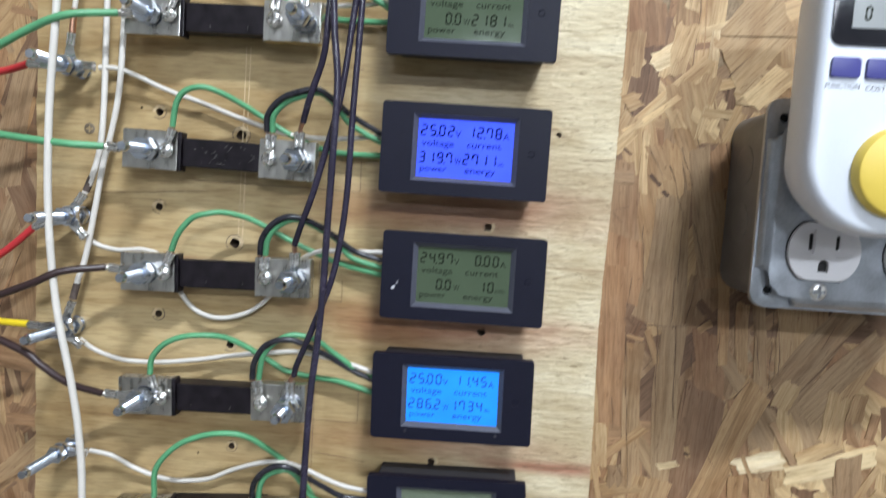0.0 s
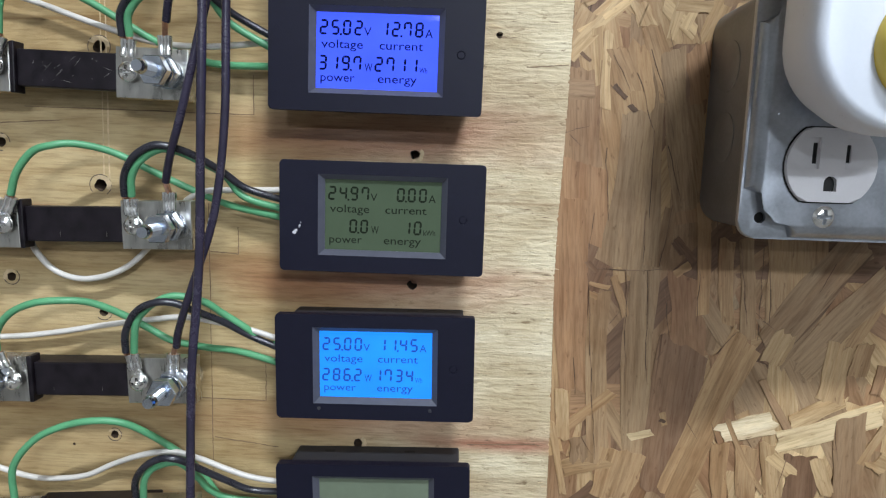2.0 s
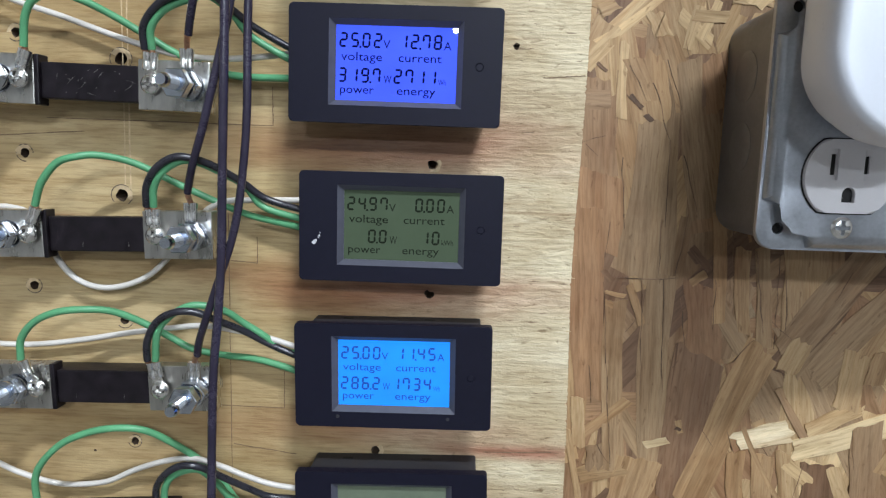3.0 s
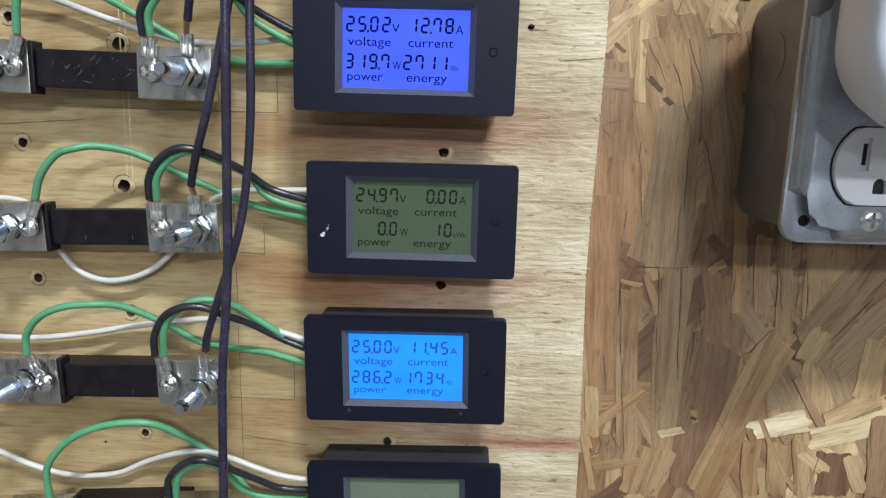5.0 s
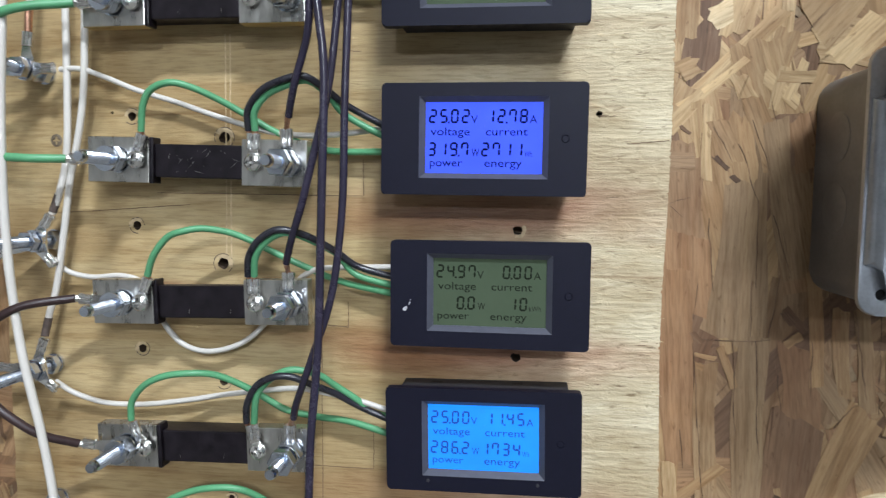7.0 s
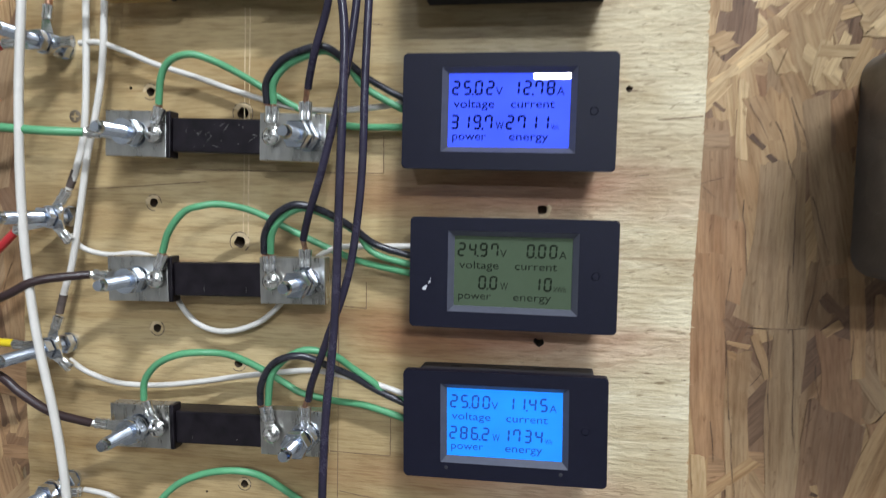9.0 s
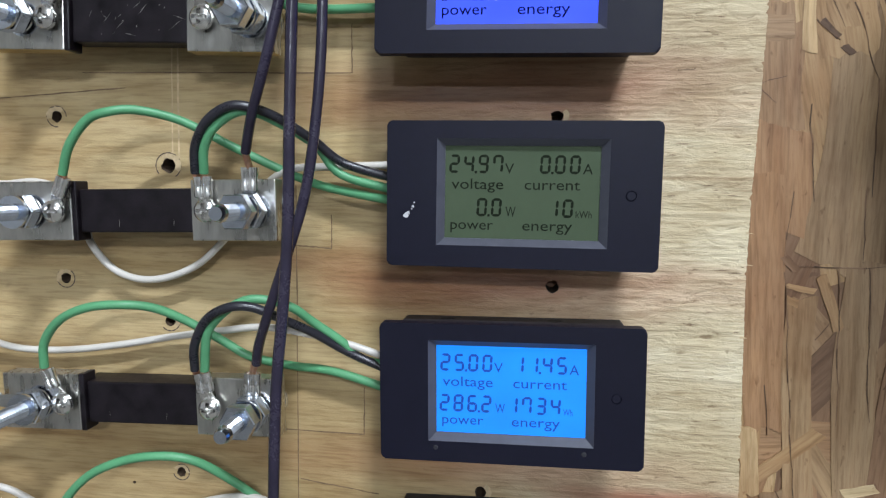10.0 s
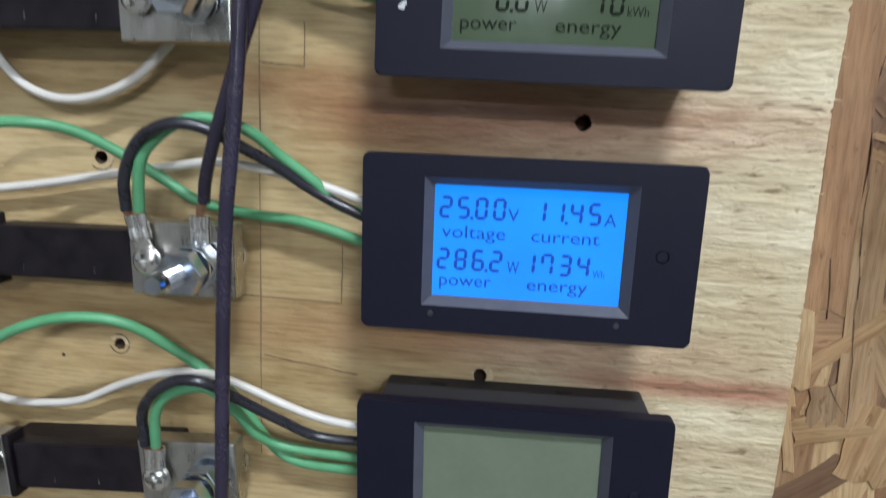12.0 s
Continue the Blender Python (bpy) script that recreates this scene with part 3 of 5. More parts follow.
                sliver(x - ux - math.sin(ang) * o, z - uz + math.cos(ang) * o, x + ux - math.sin(ang) * o, z + uz + math.cos(ang) * o)
    laid = FLAKES_TOP + FLAKES_BESIDE_BOX + FLAKES_ABOVE_BOX + FLAKES_UNDER_BOX + FLAKES_BELOW + FLAKES_FOOT
    for i, (x0, z0, x1, z1, width, tone) in enumerate(laid):
        ln = math.hypot(x1 - x0, z1 - z0)
        flake((x0 + x1) * 0.0005, H + (z0 + z1) * 0.0005, math.atan2(z1 - z0, x1 - x0), ln * 0.001, width * 0.001, 0.0008 + 0.000007 * i, tone)
    # the long one beside the box narrows upwards
    flake(0.1645, H + 0.009, radians(89), 0.118, 0.031, 0.00083, 0.42, 0.55)
    for x0, z0, x1, z1 in CREVICES_HIGH + CREVICES_LOW:
        sliver(x0 * 0.001, H + z0 * 0.001, x1 * 0.001, H + z1 * 0.001)
    me = bpy.data.meshes.new("strand_layer")
    me.from_pydata(verts, [], faces)
    me.uv_layers.new(name="fibre").data.foreach_set("uv", [c for uv in uvs for c in uv])
    me.attributes.new("tone", "FLOAT", "POINT").data.foreach_set("value", tones)
    me.materials.append(OSB)
    ob = new("strand_layer", me)
    ob.parent = wall_north
    return tagged(ob, "overlapping pressed wood flakes in mixed browns, toned darker for shade beside the box", kind="stuff")


strand_layer()


def ceiling_fixture(x, y, length, hang=0.0):
    """A strip light under the ceiling, or hung below it on two rods."""
    r = root("ceiling_light", pose(x, y, 3.7 - hang))
    part("housing", box(bmesh.new(), -length / 2 - 0.03, length / 2 + 0.03, -0.09, 0.09, -0.05, -0.004, 0.008), CASE_WHITE, r)
    part("diffuser", box(bmesh.new(), -length / 2, length / 2, -0.065, 0.065, -0.075, -0.052, 0.01), TUBE_GLASS, r)
    if hang:
        for e in (-1, 1):
            part("hanging_rod", lathe(bmesh.new(), (e * length * 0.4, 0, -0.01), (0, 0, 1), [(0, 0.004), (hang + 0.01, 0.004)], 8), GALV, r)
    return tagged(r, "white ceiling strip light with lit diffuser", "ceiling light", "ceiling strip lights")


ceiling_fixture(0.51, -1.18, 0.4, 0.78)
ceiling_fixture(1.76, -5.85, 1.4)
ceiling_fixture(0.155, -11.15, 0.85)

# ---- the plywood board ----
HOLES = [(-141, 60, 2.3), (-140, 4, 2.2), (-139, -61, 2.2), (-91, 49, 2.9), (-93, -15, 2.9), (-94, -77, 2.2), (-91, -140, 2.0),
         (32, -139, 2.2), (57, 4, 2.3), (57, -58, 2.4), (94, 59, 1.5), (-112, -146, 0.7), (-152, 62, 0.8)]


def board():
    rng = random.Random(3)
    right, z = [], -300.0
    while z < 258:
        bow = 127 - 2.2 * math.exp(-((z + 45) / 60) ** 2)
        rag = rng.uniform(-0.16, 0.16) + (rng.uniform(-1.1, 0.1) if rng.random() < 0.06 else 0)
        right.append((bow + rag, z))
        z += rng.uniform(0.5, 1.3)
    left, z = [], 258.0
    while z > -300:
        left.append((-217 + rng.uniform(-0.5, 0.5), z))
        z -= rng.uniform(3, 8)
    outline = [(x * 0.001, H + z * 0.001) for x, z in right + left]
    bm = prism(bmesh.new(), outline, WALL_Y, 0.0)
    cut = bmesh.new()
    for x, z, r in HOLES:
        seg = 14
        c = mm(x, 0, z)
        jag = [r * 0.001 * rng.uniform(0.88, 1.14) for _ in range(seg)]
        a = [cut.verts.new((c.x + jag[i] * math.cos(6.2832 * i / seg), -0.004, c.z + jag[i] * math.sin(6.2832 * i / seg))) for i in range(seg)]
        b = [cut.verts.new((v.co.x, 0.0155, v.co.z)) for v in a]
        cut.faces.new(a)
        cut.faces.new(b[::-1])
        for i in range(seg):
            cut.faces.new((a[i], b[i], b[(i + 1) % seg], a[(i + 1) % seg]))
    bm = carve(bm, cut)
    bm.normal_update()
    for f in bm.faces:
        f.material_index = 1 if f.normal.y > -0.7 else 0
        m = f.calc_center_median()
        if -0.2 < m.x < 0.11 and f.material_index and 0.0005 < m.y < 0.0168 and abs(m.z - H) < 0.24:
            f.material_index = 2
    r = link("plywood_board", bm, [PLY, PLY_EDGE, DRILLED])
    tagged(r, "pale knotty plywood board with drilled holes and ragged edge", "board")

    def strip(x0, z0, x1, z1, w, material, name, label):
        bm = bmesh.new()
        n = 14
        a, b = Vector((x0, z0)), Vector((x1, z1))
        side = Vector((-(b - a).y, (b - a).x)).normalized()
        rows = []
        for i in range(n + 1):
            p = a.lerp(b, i / n) + side * rng.uniform(-0.15, 0.15)
            ww = w * rng.uniform(0.5, 1.1) / 2
            rows.append([bm.verts.new((0.001 * (p.x + side.x * s * ww), -0.00012, H + 0.001 * (p.y + side.y * s * ww))) for s in (-1, 1)])
        for p, q in zip(rows, rows[1:]):
            bm.faces.new((p[0], p[1], q[1], q[0]))
        part(name, bm, material, r, label)

    for line in ((-41, -22, -41, -175), (-19, 38, -19, 20), (-19, 20, -128, 21), (-27, -33, -27, -46), (-27, -46, -41, -45), (-14, -100, -14, -119),
                 (-14, -119, -128, -118), (-42, 92, -20, 90), (-110, 15, -185, 10), (-8, -143, -40, -139)):
        strip(*line, 0.55, PENCIL, "pencil_line", "faint pencil marking line")
    for line in ((86, -137.5, 120, -136), (107, 45, 126, 46.5), (98, 20, 104, 20.4)):
        strip(*line, 0.55, PENCIL, "split", "dark split along the grain")
    for x in (-87, -89.5):
        strip(x, 100, x - 1.5, -12, 0.9, CHIP, "scratch", "pale scratched line")
    # torn veneer round the drilled holes, and splinters along the sawn edge
    for x, z, rad in HOLES[:9]:
        bm = bmesh.new()
        seg, k = 26, rng.uniform(1.6, 1.8)
        inner = [bm.verts.new((0.001 * (x + rad * 1.02 * math.cos(6.2832 * i / seg)), -0.0001, H + 0.001 * (z + rad * 1.02 * math.sin(6.2832 * i / seg)))) for i in range(seg)]
        outer = []
        for i in range(seg):
            q = rad * k * rng.uniform(0.9, 1.06) * (1.0 + 0.12 * abs(math.cos(6.2832 * i / seg)))
            outer.append(bm.verts.new((0.001 * (x + q * math.cos(6.2832 * i / seg)), -0.0004 + 0.0002 * rng.random(), H + 0.001 * (z + q * math.sin(6.2832 * i / seg)))))
        for i in range(seg):
            if (i - 13 - int(x)) % seg < 11:
                bm.faces.new((inner[i], outer[i], outer[(i + 1) % seg], inner[(i + 1) % seg]))
        for v in [v for v in bm.verts if not v.link_faces]:
            bm.verts.remove(v)
        part("torn_veneer", bm, CHIP, r, "pale torn wood fibres round a drilled hole")
        if x > 20:
            continue
        # flat dark strips for the shade in the scored circle that the drill left
        bm = bmesh.new()
        gap = rng.randrange(seg)
        for i in range(seg):
            if (i - gap) % seg < 6:
                continue
            q = []
            for m in (i, i + 1):
                a = 6.2832 * m / seg
                wide = 0.08 + 0.20 * abs(math.sin(m * 1.7 + x))
                q.append([bm.verts.new((0.001 * (x + (rad * k * 1.07 + e * wide) * math.cos(a)), -0.00015, H + 0.001 * (z + (rad * k * 1.04 + e * wide) * math.sin(a)))) for e in (-1, 1)])
            bm.faces.new((q[0][0], q[0][1], q[1][1], q[1][0]))
        part("ring_shade", bm, TAPE, r, "dark strip as the shade of a circle scored round a hole")
    # short torn fibres in the rough sapwood beside the sawn edge
    bm = bmesh.new()
    for _ in range(330):
        x, z = 126 - abs(rng.gauss(0, 34)), rng.uniform(-280, 200)
        if x < 40:
            continue
        ln, w, rise = rng.uniform(1.2, 7), rng.uniform(0.07, 0.22), rng.uniform(-0.4, 0.4)
        bm.faces.new([bm.verts.new((0.001 * min(a, 124), -0.00014, H + 0.001 * b)) for a, b in ((x, z), (x + ln * 0.4, z - w + rise * 0.4), (x + ln, z + rise), (x + ln * 0.5, z + w + rise * 0.5))])
    tagged(part("rough_grain", bm, PENCIL, r, "short dark torn fibres along the grain"), kind="stuff")
    bm = bmesh.new()
    for _ in range(120):
        z = rng.uniform(-290, 250)
        if rng.random() < 0.6:
            z = rng.uniform(-200, -90)
        w, ln = rng.uniform(0.15, 0.5), rng.uniform(0.5, 1.7)
        x = 125.5 + rng.uniform(-1.5, 0.6)
        y = rng.uniform(0.0, 0.004) if rng.random() < 0.7 else rng.uniform(0, 0.015)
        a = [bm.verts.new((0.001 * (x - 2), y - 0.0002, H + 0.001 * (z - w))), bm.verts.new((0.001 * (x - 2), y - 0.0003, H + 0.001 * (z + w))), bm.verts.new((0.001 * (x + ln), y - 0.0006 * rng.random(), H + 0.001 * (z + rng.uniform(-1, 1)))), bm.verts.new((0.001 * (x - 2), y + 0.0006, H + 0.001 * z))]
        for f in ((0, 1, 2), (1, 3, 2), (3, 0, 2)):
            bm.faces.new([a[i] for i in f])
    tagged(part("edge_splinters", bm, CHIP, r, "pale splinters along the sawn edge"), kind="stuff")
    return r


board()

# ---- hardware ----


def hexagon(bm, c, way, r, t, seg=6):
    return lathe(bm, c, way, [(0, r * 0.94), (t * 0.08, r), (t * 0.92, r), (t, r * 0.94)], seg)


OUT = Vector((0, -1, 0))


def threaded(bm, c, length, r, pitch=0.0014, way=OUT):
    prof, d = [(0, r)], 0.0
    while d < length - 2.5 * pitch:
        prof += [(d + pitch * 0.38, r * 0.72), (d + pitch * 0.5, r * 0.72), (d + pitch * 0.85, r)]
        d += pitch
    prof += [(length - pitch, r * 0.9), (length, r * 0.72)]
    return lathe(bm, c, way, prof, 16)


def cross_screw(bm, c, r, h):
    """A domed screw head with a cross recess, facing out of the board."""
    n = 33
    grid = {}
    for i in range(n):
        for j in range(n):
            u, v = 2 * i / (n - 1) - 1, 2 * j / (n - 1) - 1
            s = max(abs(u), abs(v))
            ln = math.hypot(u, v) or 1
            x, z = u * s / ln, v * s / ln
            d = math.hypot(x, z)
            y = h * (1 - 0.72 * d ** 3.2)
            near, far = min(abs(x), abs(z)), max(abs(x), abs(z))
            if near < 0.17 - 0.06 * far and far < 0.66:
                y -= h * (1.8 - 1.2 * far)
            grid[i, j] = bm.verts.new(c + Vector((x * r, -y, z * r)))
    for i in range(n - 1):
        for j in range(n - 1):
            bm.faces.new((grid[i, j], grid[i + 1, j], grid[i + 1, j + 1], grid[i, j + 1]))
    rim = [grid[i, 0] for i in range(n - 1)] + [grid[n - 1, j] for j in range(n - 1)] + [grid[i, n - 1] for i in range(n - 1, 0, -1)] + [grid[0, j] for j in range(n - 1, 0, -1)]
    low = [bm.verts.new((v.co.x, c.y + 0.0006, v.co.z)) for v in rim]
    for i in range(len(rim)):
        bm.faces.new((rim[i], rim[(i + 1) % len(rim)], low[(i + 1) % len(low)], low[i]))
    return bm


def ring_lug(parent, c, ang, inner, outer, reach, barrel, label="crimped tinned ring terminal", fat=1.0):
    """A ring terminal lying flat at c; ang: degrees from +x in which its barrel points."""
    bm = bmesh.new()
    seg = 20
    d = Vector((math.cos(radians(ang)), 0, math.sin(radians(ang))))
    s = Vector((-d.z, 0, d.x))
    rows = []
    for i in range(seg):
        a = 2 * math.pi * i / seg
        e = d * math.cos(a) + s * math.sin(a)
        rows.append([bm.verts.new(c + e * rad + Vector((0, y, 0))) for rad, y in ((inner, 0), (inner, -0.0008), (outer, -0.0008), (outer, 0))])
    for i in range(seg):
        p, q = rows[i], rows[(i + 1) % seg]
        for k in range(4):
            bm.faces.new((p[k], p[(k + 1) % 4], q[(k + 1) % 4], q[k]))
    # neck that rises to the barrel
    n0, n1 = c + d * outer * 0.85, c + d * (reach - barrel) + Vector((0, -0.0014, 0))
    w0, w1 = outer * 0.62, 0.0021
    vs = []
    for p, w in ((n0, w0), (n1, w1)):
        vs.append([bm.verts.new(p + s * k * w + Vector((0, y, 0))) for k, y in ((-1, 0), (1, 0), (1, -0.0008), (-1, -0.0008))])
    for k in range(4):
        bm.faces.new((vs[0][k], vs[0][(k + 1) % 4], vs[1][(k + 1) % 4], vs[1][k]))
    bm.faces.new(vs[0])
    bm.faces.new(vs[1][::-1])
    # barrel, pinched where it was crimped
    b0 = c + d * (reach - barrel - 0.0004) + Vector((0, -0.0014, 0))
    prof = [(0, 0.0012), (barrel * 0.06, 0.0017), (barrel * 0.3, 0.0018), (barrel * 0.42, 0.00162), (barrel * 0.6, 0.0016), (barrel * 0.72, 0.0018), (barrel, 0.0019), (barrel, 0.0014), (barrel * 0.9, 0.0012)]
    for e in (-1, 1):
        lathe(bm, b0 + s * e * 0.0011 * fat, d, prof, 12)
    part("ring_terminal", bm, NICKEL, parent, label, True)
    return b0 + d * barrel


def wire(colour, pts, r, label, name="wire", wobble=0.02):
    """A run of insulated wire through points of (x, depth, z) in millimetres."""
    w = root(name)
    part("insulation", tube(bmesh.new(), [mm(*stand_off(p)) for p in pts], r * 0.001, wobble=wobble), PVC[colour], w, "", True)
    return tagged(w, label, "wire")


def bare_end(w, a, b, r=0.9, crimped=False):
    bm = bmesh.new()
    a, b = Vector(a), Vector(b)
    ln = (b - a).length
    # fluted like a bundle of strands, a little waisted
    lathe(bm, a, b - a, [(0, r * 0.0009), (ln * 0.3, r * 0.00082), (ln * 0.5, r * 0.0009), (ln * 0.7, r * 0.00082), (ln, r * 0.0009)], 7)
    if crimped:
        part("crimp_sleeve", bm, TIN, w, "dull tinned crimp sleeve", True)
    else:
        part("copper_strands", bm, COPPER, w, "bare copper strands")


# ---- shunts ----
# centre height of the two ends, their bolts' lean
SHUNTS = [(111, 110.5), (37, 35), (-33, -31), (-106, -103.5), (-179.5, -173)]


def shunt(zl, zr, scuffed):
    turn = math.degrees(math.atan2(zr - zl, 88))
    r = root("shunt", Matrix.Translation(mm(-96.5, 0, (zl + zr) / 2)) @ pose(0, 0, 0, 0, -turn, 0))
    k = 0.001
    part("base", box(bmesh.new(), -30 * k, 30 * k, -13.2 * k, -0.1 * k, -6 * k, 6 * k, 0.8 * k), BAR_BLACK, r, "black plastic mounting base")
    for s in (-1, 1):
        x0, x1 = (-55.5, -23.5) if s < 0 else (23.5, 55.5)
        bm = box(bmesh.new(), x0 * k, x1 * k, -20 * k, -13 * k, -11 * k, 11 * k, 0.5 * k)
        bm.normal_update()
        for f in bm.faces:
            f.material_index = 1 if f.normal.z < -0.8 else 0
        part("end_block", bm, [TIN, BRASS], r, "tinned brass end block with a bare sawn underside")
        bx = -39.5 * k if s < 0 else 47 * k
        sx = -29.0 * k if s < 0 else 30.3 * k
        bm = bmesh.new()
        lathe(bm, (bx + s * 0.0022, -0.0126, 0), (0, 1, 0), [(0, 0.0062), (0.002, 0.0064), (0.0042, 0.0054)], 20)
        part("bolt_head", bm, ZINC, r, "zinc-plated round bolt head behind the block", True)
        bm = bmesh.new()
        lathe(bm, (bx, -0.0195, 0), OUT, [(0, 0.0064), (0.0012, 0.0064)], 24)
        part("washer", bm, ZINC, r, "", True)
        bm = bmesh.new()
        hexagon(bm, (bx, -0.0235, 0), OUT, 0.0068, 0.0048)
        part("nut", bm, ZINC, r, "zinc-plated hexagon nut")
        if s > 0:
            bm = bmesh.new()
            hexagon(bm, (bx, -0.0317, 0), OUT, 0.0066, 0.0048)
            part("nut", bm, ZINC, r, "zinc-plated hexagon nut")
        bm = bmesh.new()
        lathe(bm, (bx, -0.0290, 0), OUT, [(0, 0.0060), (0.0011, 0.0060)], 20)
        part("lock_washer", bm, ZINC, r, "", True)
        part("bolt", threaded(bmesh.new(), Vector((bx, -0.0205, 0)), 0.028, 0.0031), ZINC, r, "zinc-plated threaded bolt")
        part("terminal_screw", cross_screw(bmesh.new(), Vector((sx, -0.0227, 0)), 0.0041, 0.0021), NICKEL, r, "nickel cross-head terminal screw")
    part("resistor_bar", box(bmesh.new(), -20.8 * k, 23.6 * k, -19.2 * k, -13.1 * k, -8 * k, 8 * k, 0.6 * k), BAR_BLACK, r, "scratched glossy black resistor bar")
    part("collar", box(bmesh.new(), -23.4 * k, -21.2 * k, -20.3 * k, -13.1 * k, -11.1 * k, 11.1 * k, 0.5 * k), BAR_BLACK, r, "black collar beside the end block")
    rng = random.Random(int(zl * 10))
    for _ in range(20 if scuffed else 2):
        a, ln = rng.choice((rng.uniform(0.5, 1.0), rng.uniform(-0.6, 1.6))), rng.choice((1, 1.5, 3, 5)) * rng.uniform(0.6, 1.2)
        x, z = rng.uniform(-17, 18), rng.uniform(-6, 5)
        if not scuffed:
            a, ln, z = 1.5, 3.0, -6
        bm = bmesh.new()
        d = Vector((math.cos(a), math.sin(a))) * ln * k
        w = Vector((-d.y, d.x)).normalized() * rng.uniform(0.05, 0.14) * k
        p = Vector((x * k, z * k))
        bm.faces.new([bm.verts.new((q.x, -0.01926, max(-0.0078, min(0.0078, q.y)))) for q in (p, p + d * 0.5 + w, p + d, p + d * 0.5 - w)])
        part("scuff", bm, TIN, r, "bright scratch in the black finish")
    return tagged(r, "current shunt with black bar between tinned brass end blocks", "shunt", "shunts on the board")


for n, (zl, zr) in enumerate(SHUNTS):
    shunt(zl, zr, n == 1)

# ---- bus posts on the edge of the board ----
POSTS = [(-188, 82, 46), (-187, -4, 48), (-190, -71, 47), (-190, -146, 48)]


def bus_post(x, z, reach):
    r = root("bus_post", Matrix.Translation(mm(x, 0, z)))
    k = 0.001
    part("bolt", threaded(bmesh.new(), Vector((0, -0.0002, 0)), reach * k, 0.0031), ZINC, r)
    bm = bmesh.new()
    lathe(bm, (0, -0.0001, 0), OUT, [(0, 0.0054), (0.0013, 0.0054)], 24)
    part("washer", bm, ZINC, r, "zinc-plated washer", True)
    for d in (0.0016, 0.0168):
        bm = bmesh.new()
        hexagon(bm, (0, -d, 0), OUT, 0.0055, 0.0046)
        part("nut", bm, ZINC, r, "zinc-plated hexagon nut")
    bm = bmesh.new()
    lathe(bm, (0, -0.0148, 0), OUT, [(0, 0.0057), (0.0014, 0.0057)], 24)
    part("washer", bm, ZINC, r, "", True)
    return tagged(r, "zinc-plated threaded post with nuts and washers", "bolt", "posts along the board edge")


for p in POSTS:
    bus_post(*p)

# flush wood screw
r = root("wood_screw", Matrix.Translation(mm(-184, 0, 48)))
part("head", cross_screw(bmesh.new(), Vector((0, 0.0001, 0)), 0.0033, 0.0005), DULL_SCREW, r, "", True)
tagged(r, "dark cross-head screw driven flush into the plywood", "screw")

# ---- wires from the shunts to the meters ----
SENSE_GREEN = []
SENSE_GREEN.append([(-121, -24, 122), (-118, -27, 134), (-113, -28, 143), (-104, -27, 146), (-94, -22, 144), (-83, -15, 138), (-73, -10, 131), (-58, -7, 122), (-36, -7, 116), (0, -9, 115)])
SENSE_GREEN.append([(-121, -24, 50), (-118, -27, 62), (-113, -28, 69), (-104, -27, 72), (-95, -22, 70), (-85, -15, 65), (-75, -10, 59), (-59, -7, 50), (-36, -7, 42), (0, -9, 41)])
SENSE_GREEN.append([(-120, -24, -19), (-115, -27, -9), (-107, -28, 0), (-99, -27, 3), (-92, -22, 4), (-82, -16, 2), (-73, -12, -2), (-62, -9, -8), (-45, -6, -16), (-32, -6, -21), (-19, -8, -24), (5, -10, -28)])
SENSE_GREEN.append([(-131, -24, -91), (-129, -26, -81), (-121, -28, -72), (-110, -28, -67), (-98, -25, -66), (-89, -19, -68), (-79, -13, -74), (-67, -9, -82), (-57, -7, -88), (-41, -6, -91), (-23, -8, -92), (4, -9, -99)])
SENSE_GREEN.append([(-127, -24, -164), (-125, -27, -146), (-114, -28, -132), (-101, -27, -125), (-87, -26, -122), (-75, -22, -124), (-65, -16, -132), (-52, -12, -143), (-44, -9, -153), (-35, -8, -166), (-24, -8, -172), (3, -9, -172)])
PAIR_BLACK = []
PAIR_BLACK.append([(-67, -24, 124), (-65, -28, 134), (-57, -32, 142), (-48, -34, 146), (-38, -32, 147), (-30, -25, 143), (-21, -17, 136), (0, -10, 126)])
PAIR_BLACK.append([(-67.5, -24, 50), (-66, -28, 59), (-58, -32, 67), (-48, -34, 71), (-38, -32, 73), (-30, -25, 68), (-21, -17, 61), (0, -10, 50)])
PAIR_BLACK.append([(-69, -24, -18), (-67, -28, -9), (-61, -32, -1), (-53, -33, 4), (-46, -31, 4), (-38, -26, 1), (-28, -18, -6), (-18, -12, -14), (4, -10, -20)])
PAIR_BLACK.append([(-71, -24, -89), (-69, -28, -79), (-63, -31, -69), (-54, -33, -64), (-46, -31, -64), (-38, -27, -68), (-28, -18, -75), (-17, -12, -83), (4, -10, -92)])
PAIR_BLACK.append([(-68.5, -24, -162), (-67, -28, -150), (-61, -32, -141), (-53, -33, -136), (-45, -31, -137), (-38, -24, -144), (-28, -17, -153), (-17, -12, -160), (4, -10, -161)])
PAIR_GREEN = []
for black, last in zip(PAIR_BLACK[:3], ((0, -10, 119), (0, -10, 45), (4, -10, -24))):
    steps = [(4.4, 0, 0), (4.2, 0.6, -0.6), (3.0, 2.2, -1.6), (1.6, 3.4, -1.6), (0.6, 3.4, -1.4)]
    steps += [(0, 3.2, -1.8)] * (len(black) - 7) + [(-1.5, 1.0, -4.0)]
    PAIR_GREEN.append([tuple(p + q for p, q in zip(pt, st)) for pt, st in zip(black, steps)] + [last])
PAIR_GREEN.append([(-66, -24, -89), (-63, -28, -75), (-58, -28, -68), (-52, -27, -63), (-45, -25, -62), (-35, -22, -65), (-29, -17, -71), (-19, -13, -79), (-12, -10, -86), (4, -11, -88)])
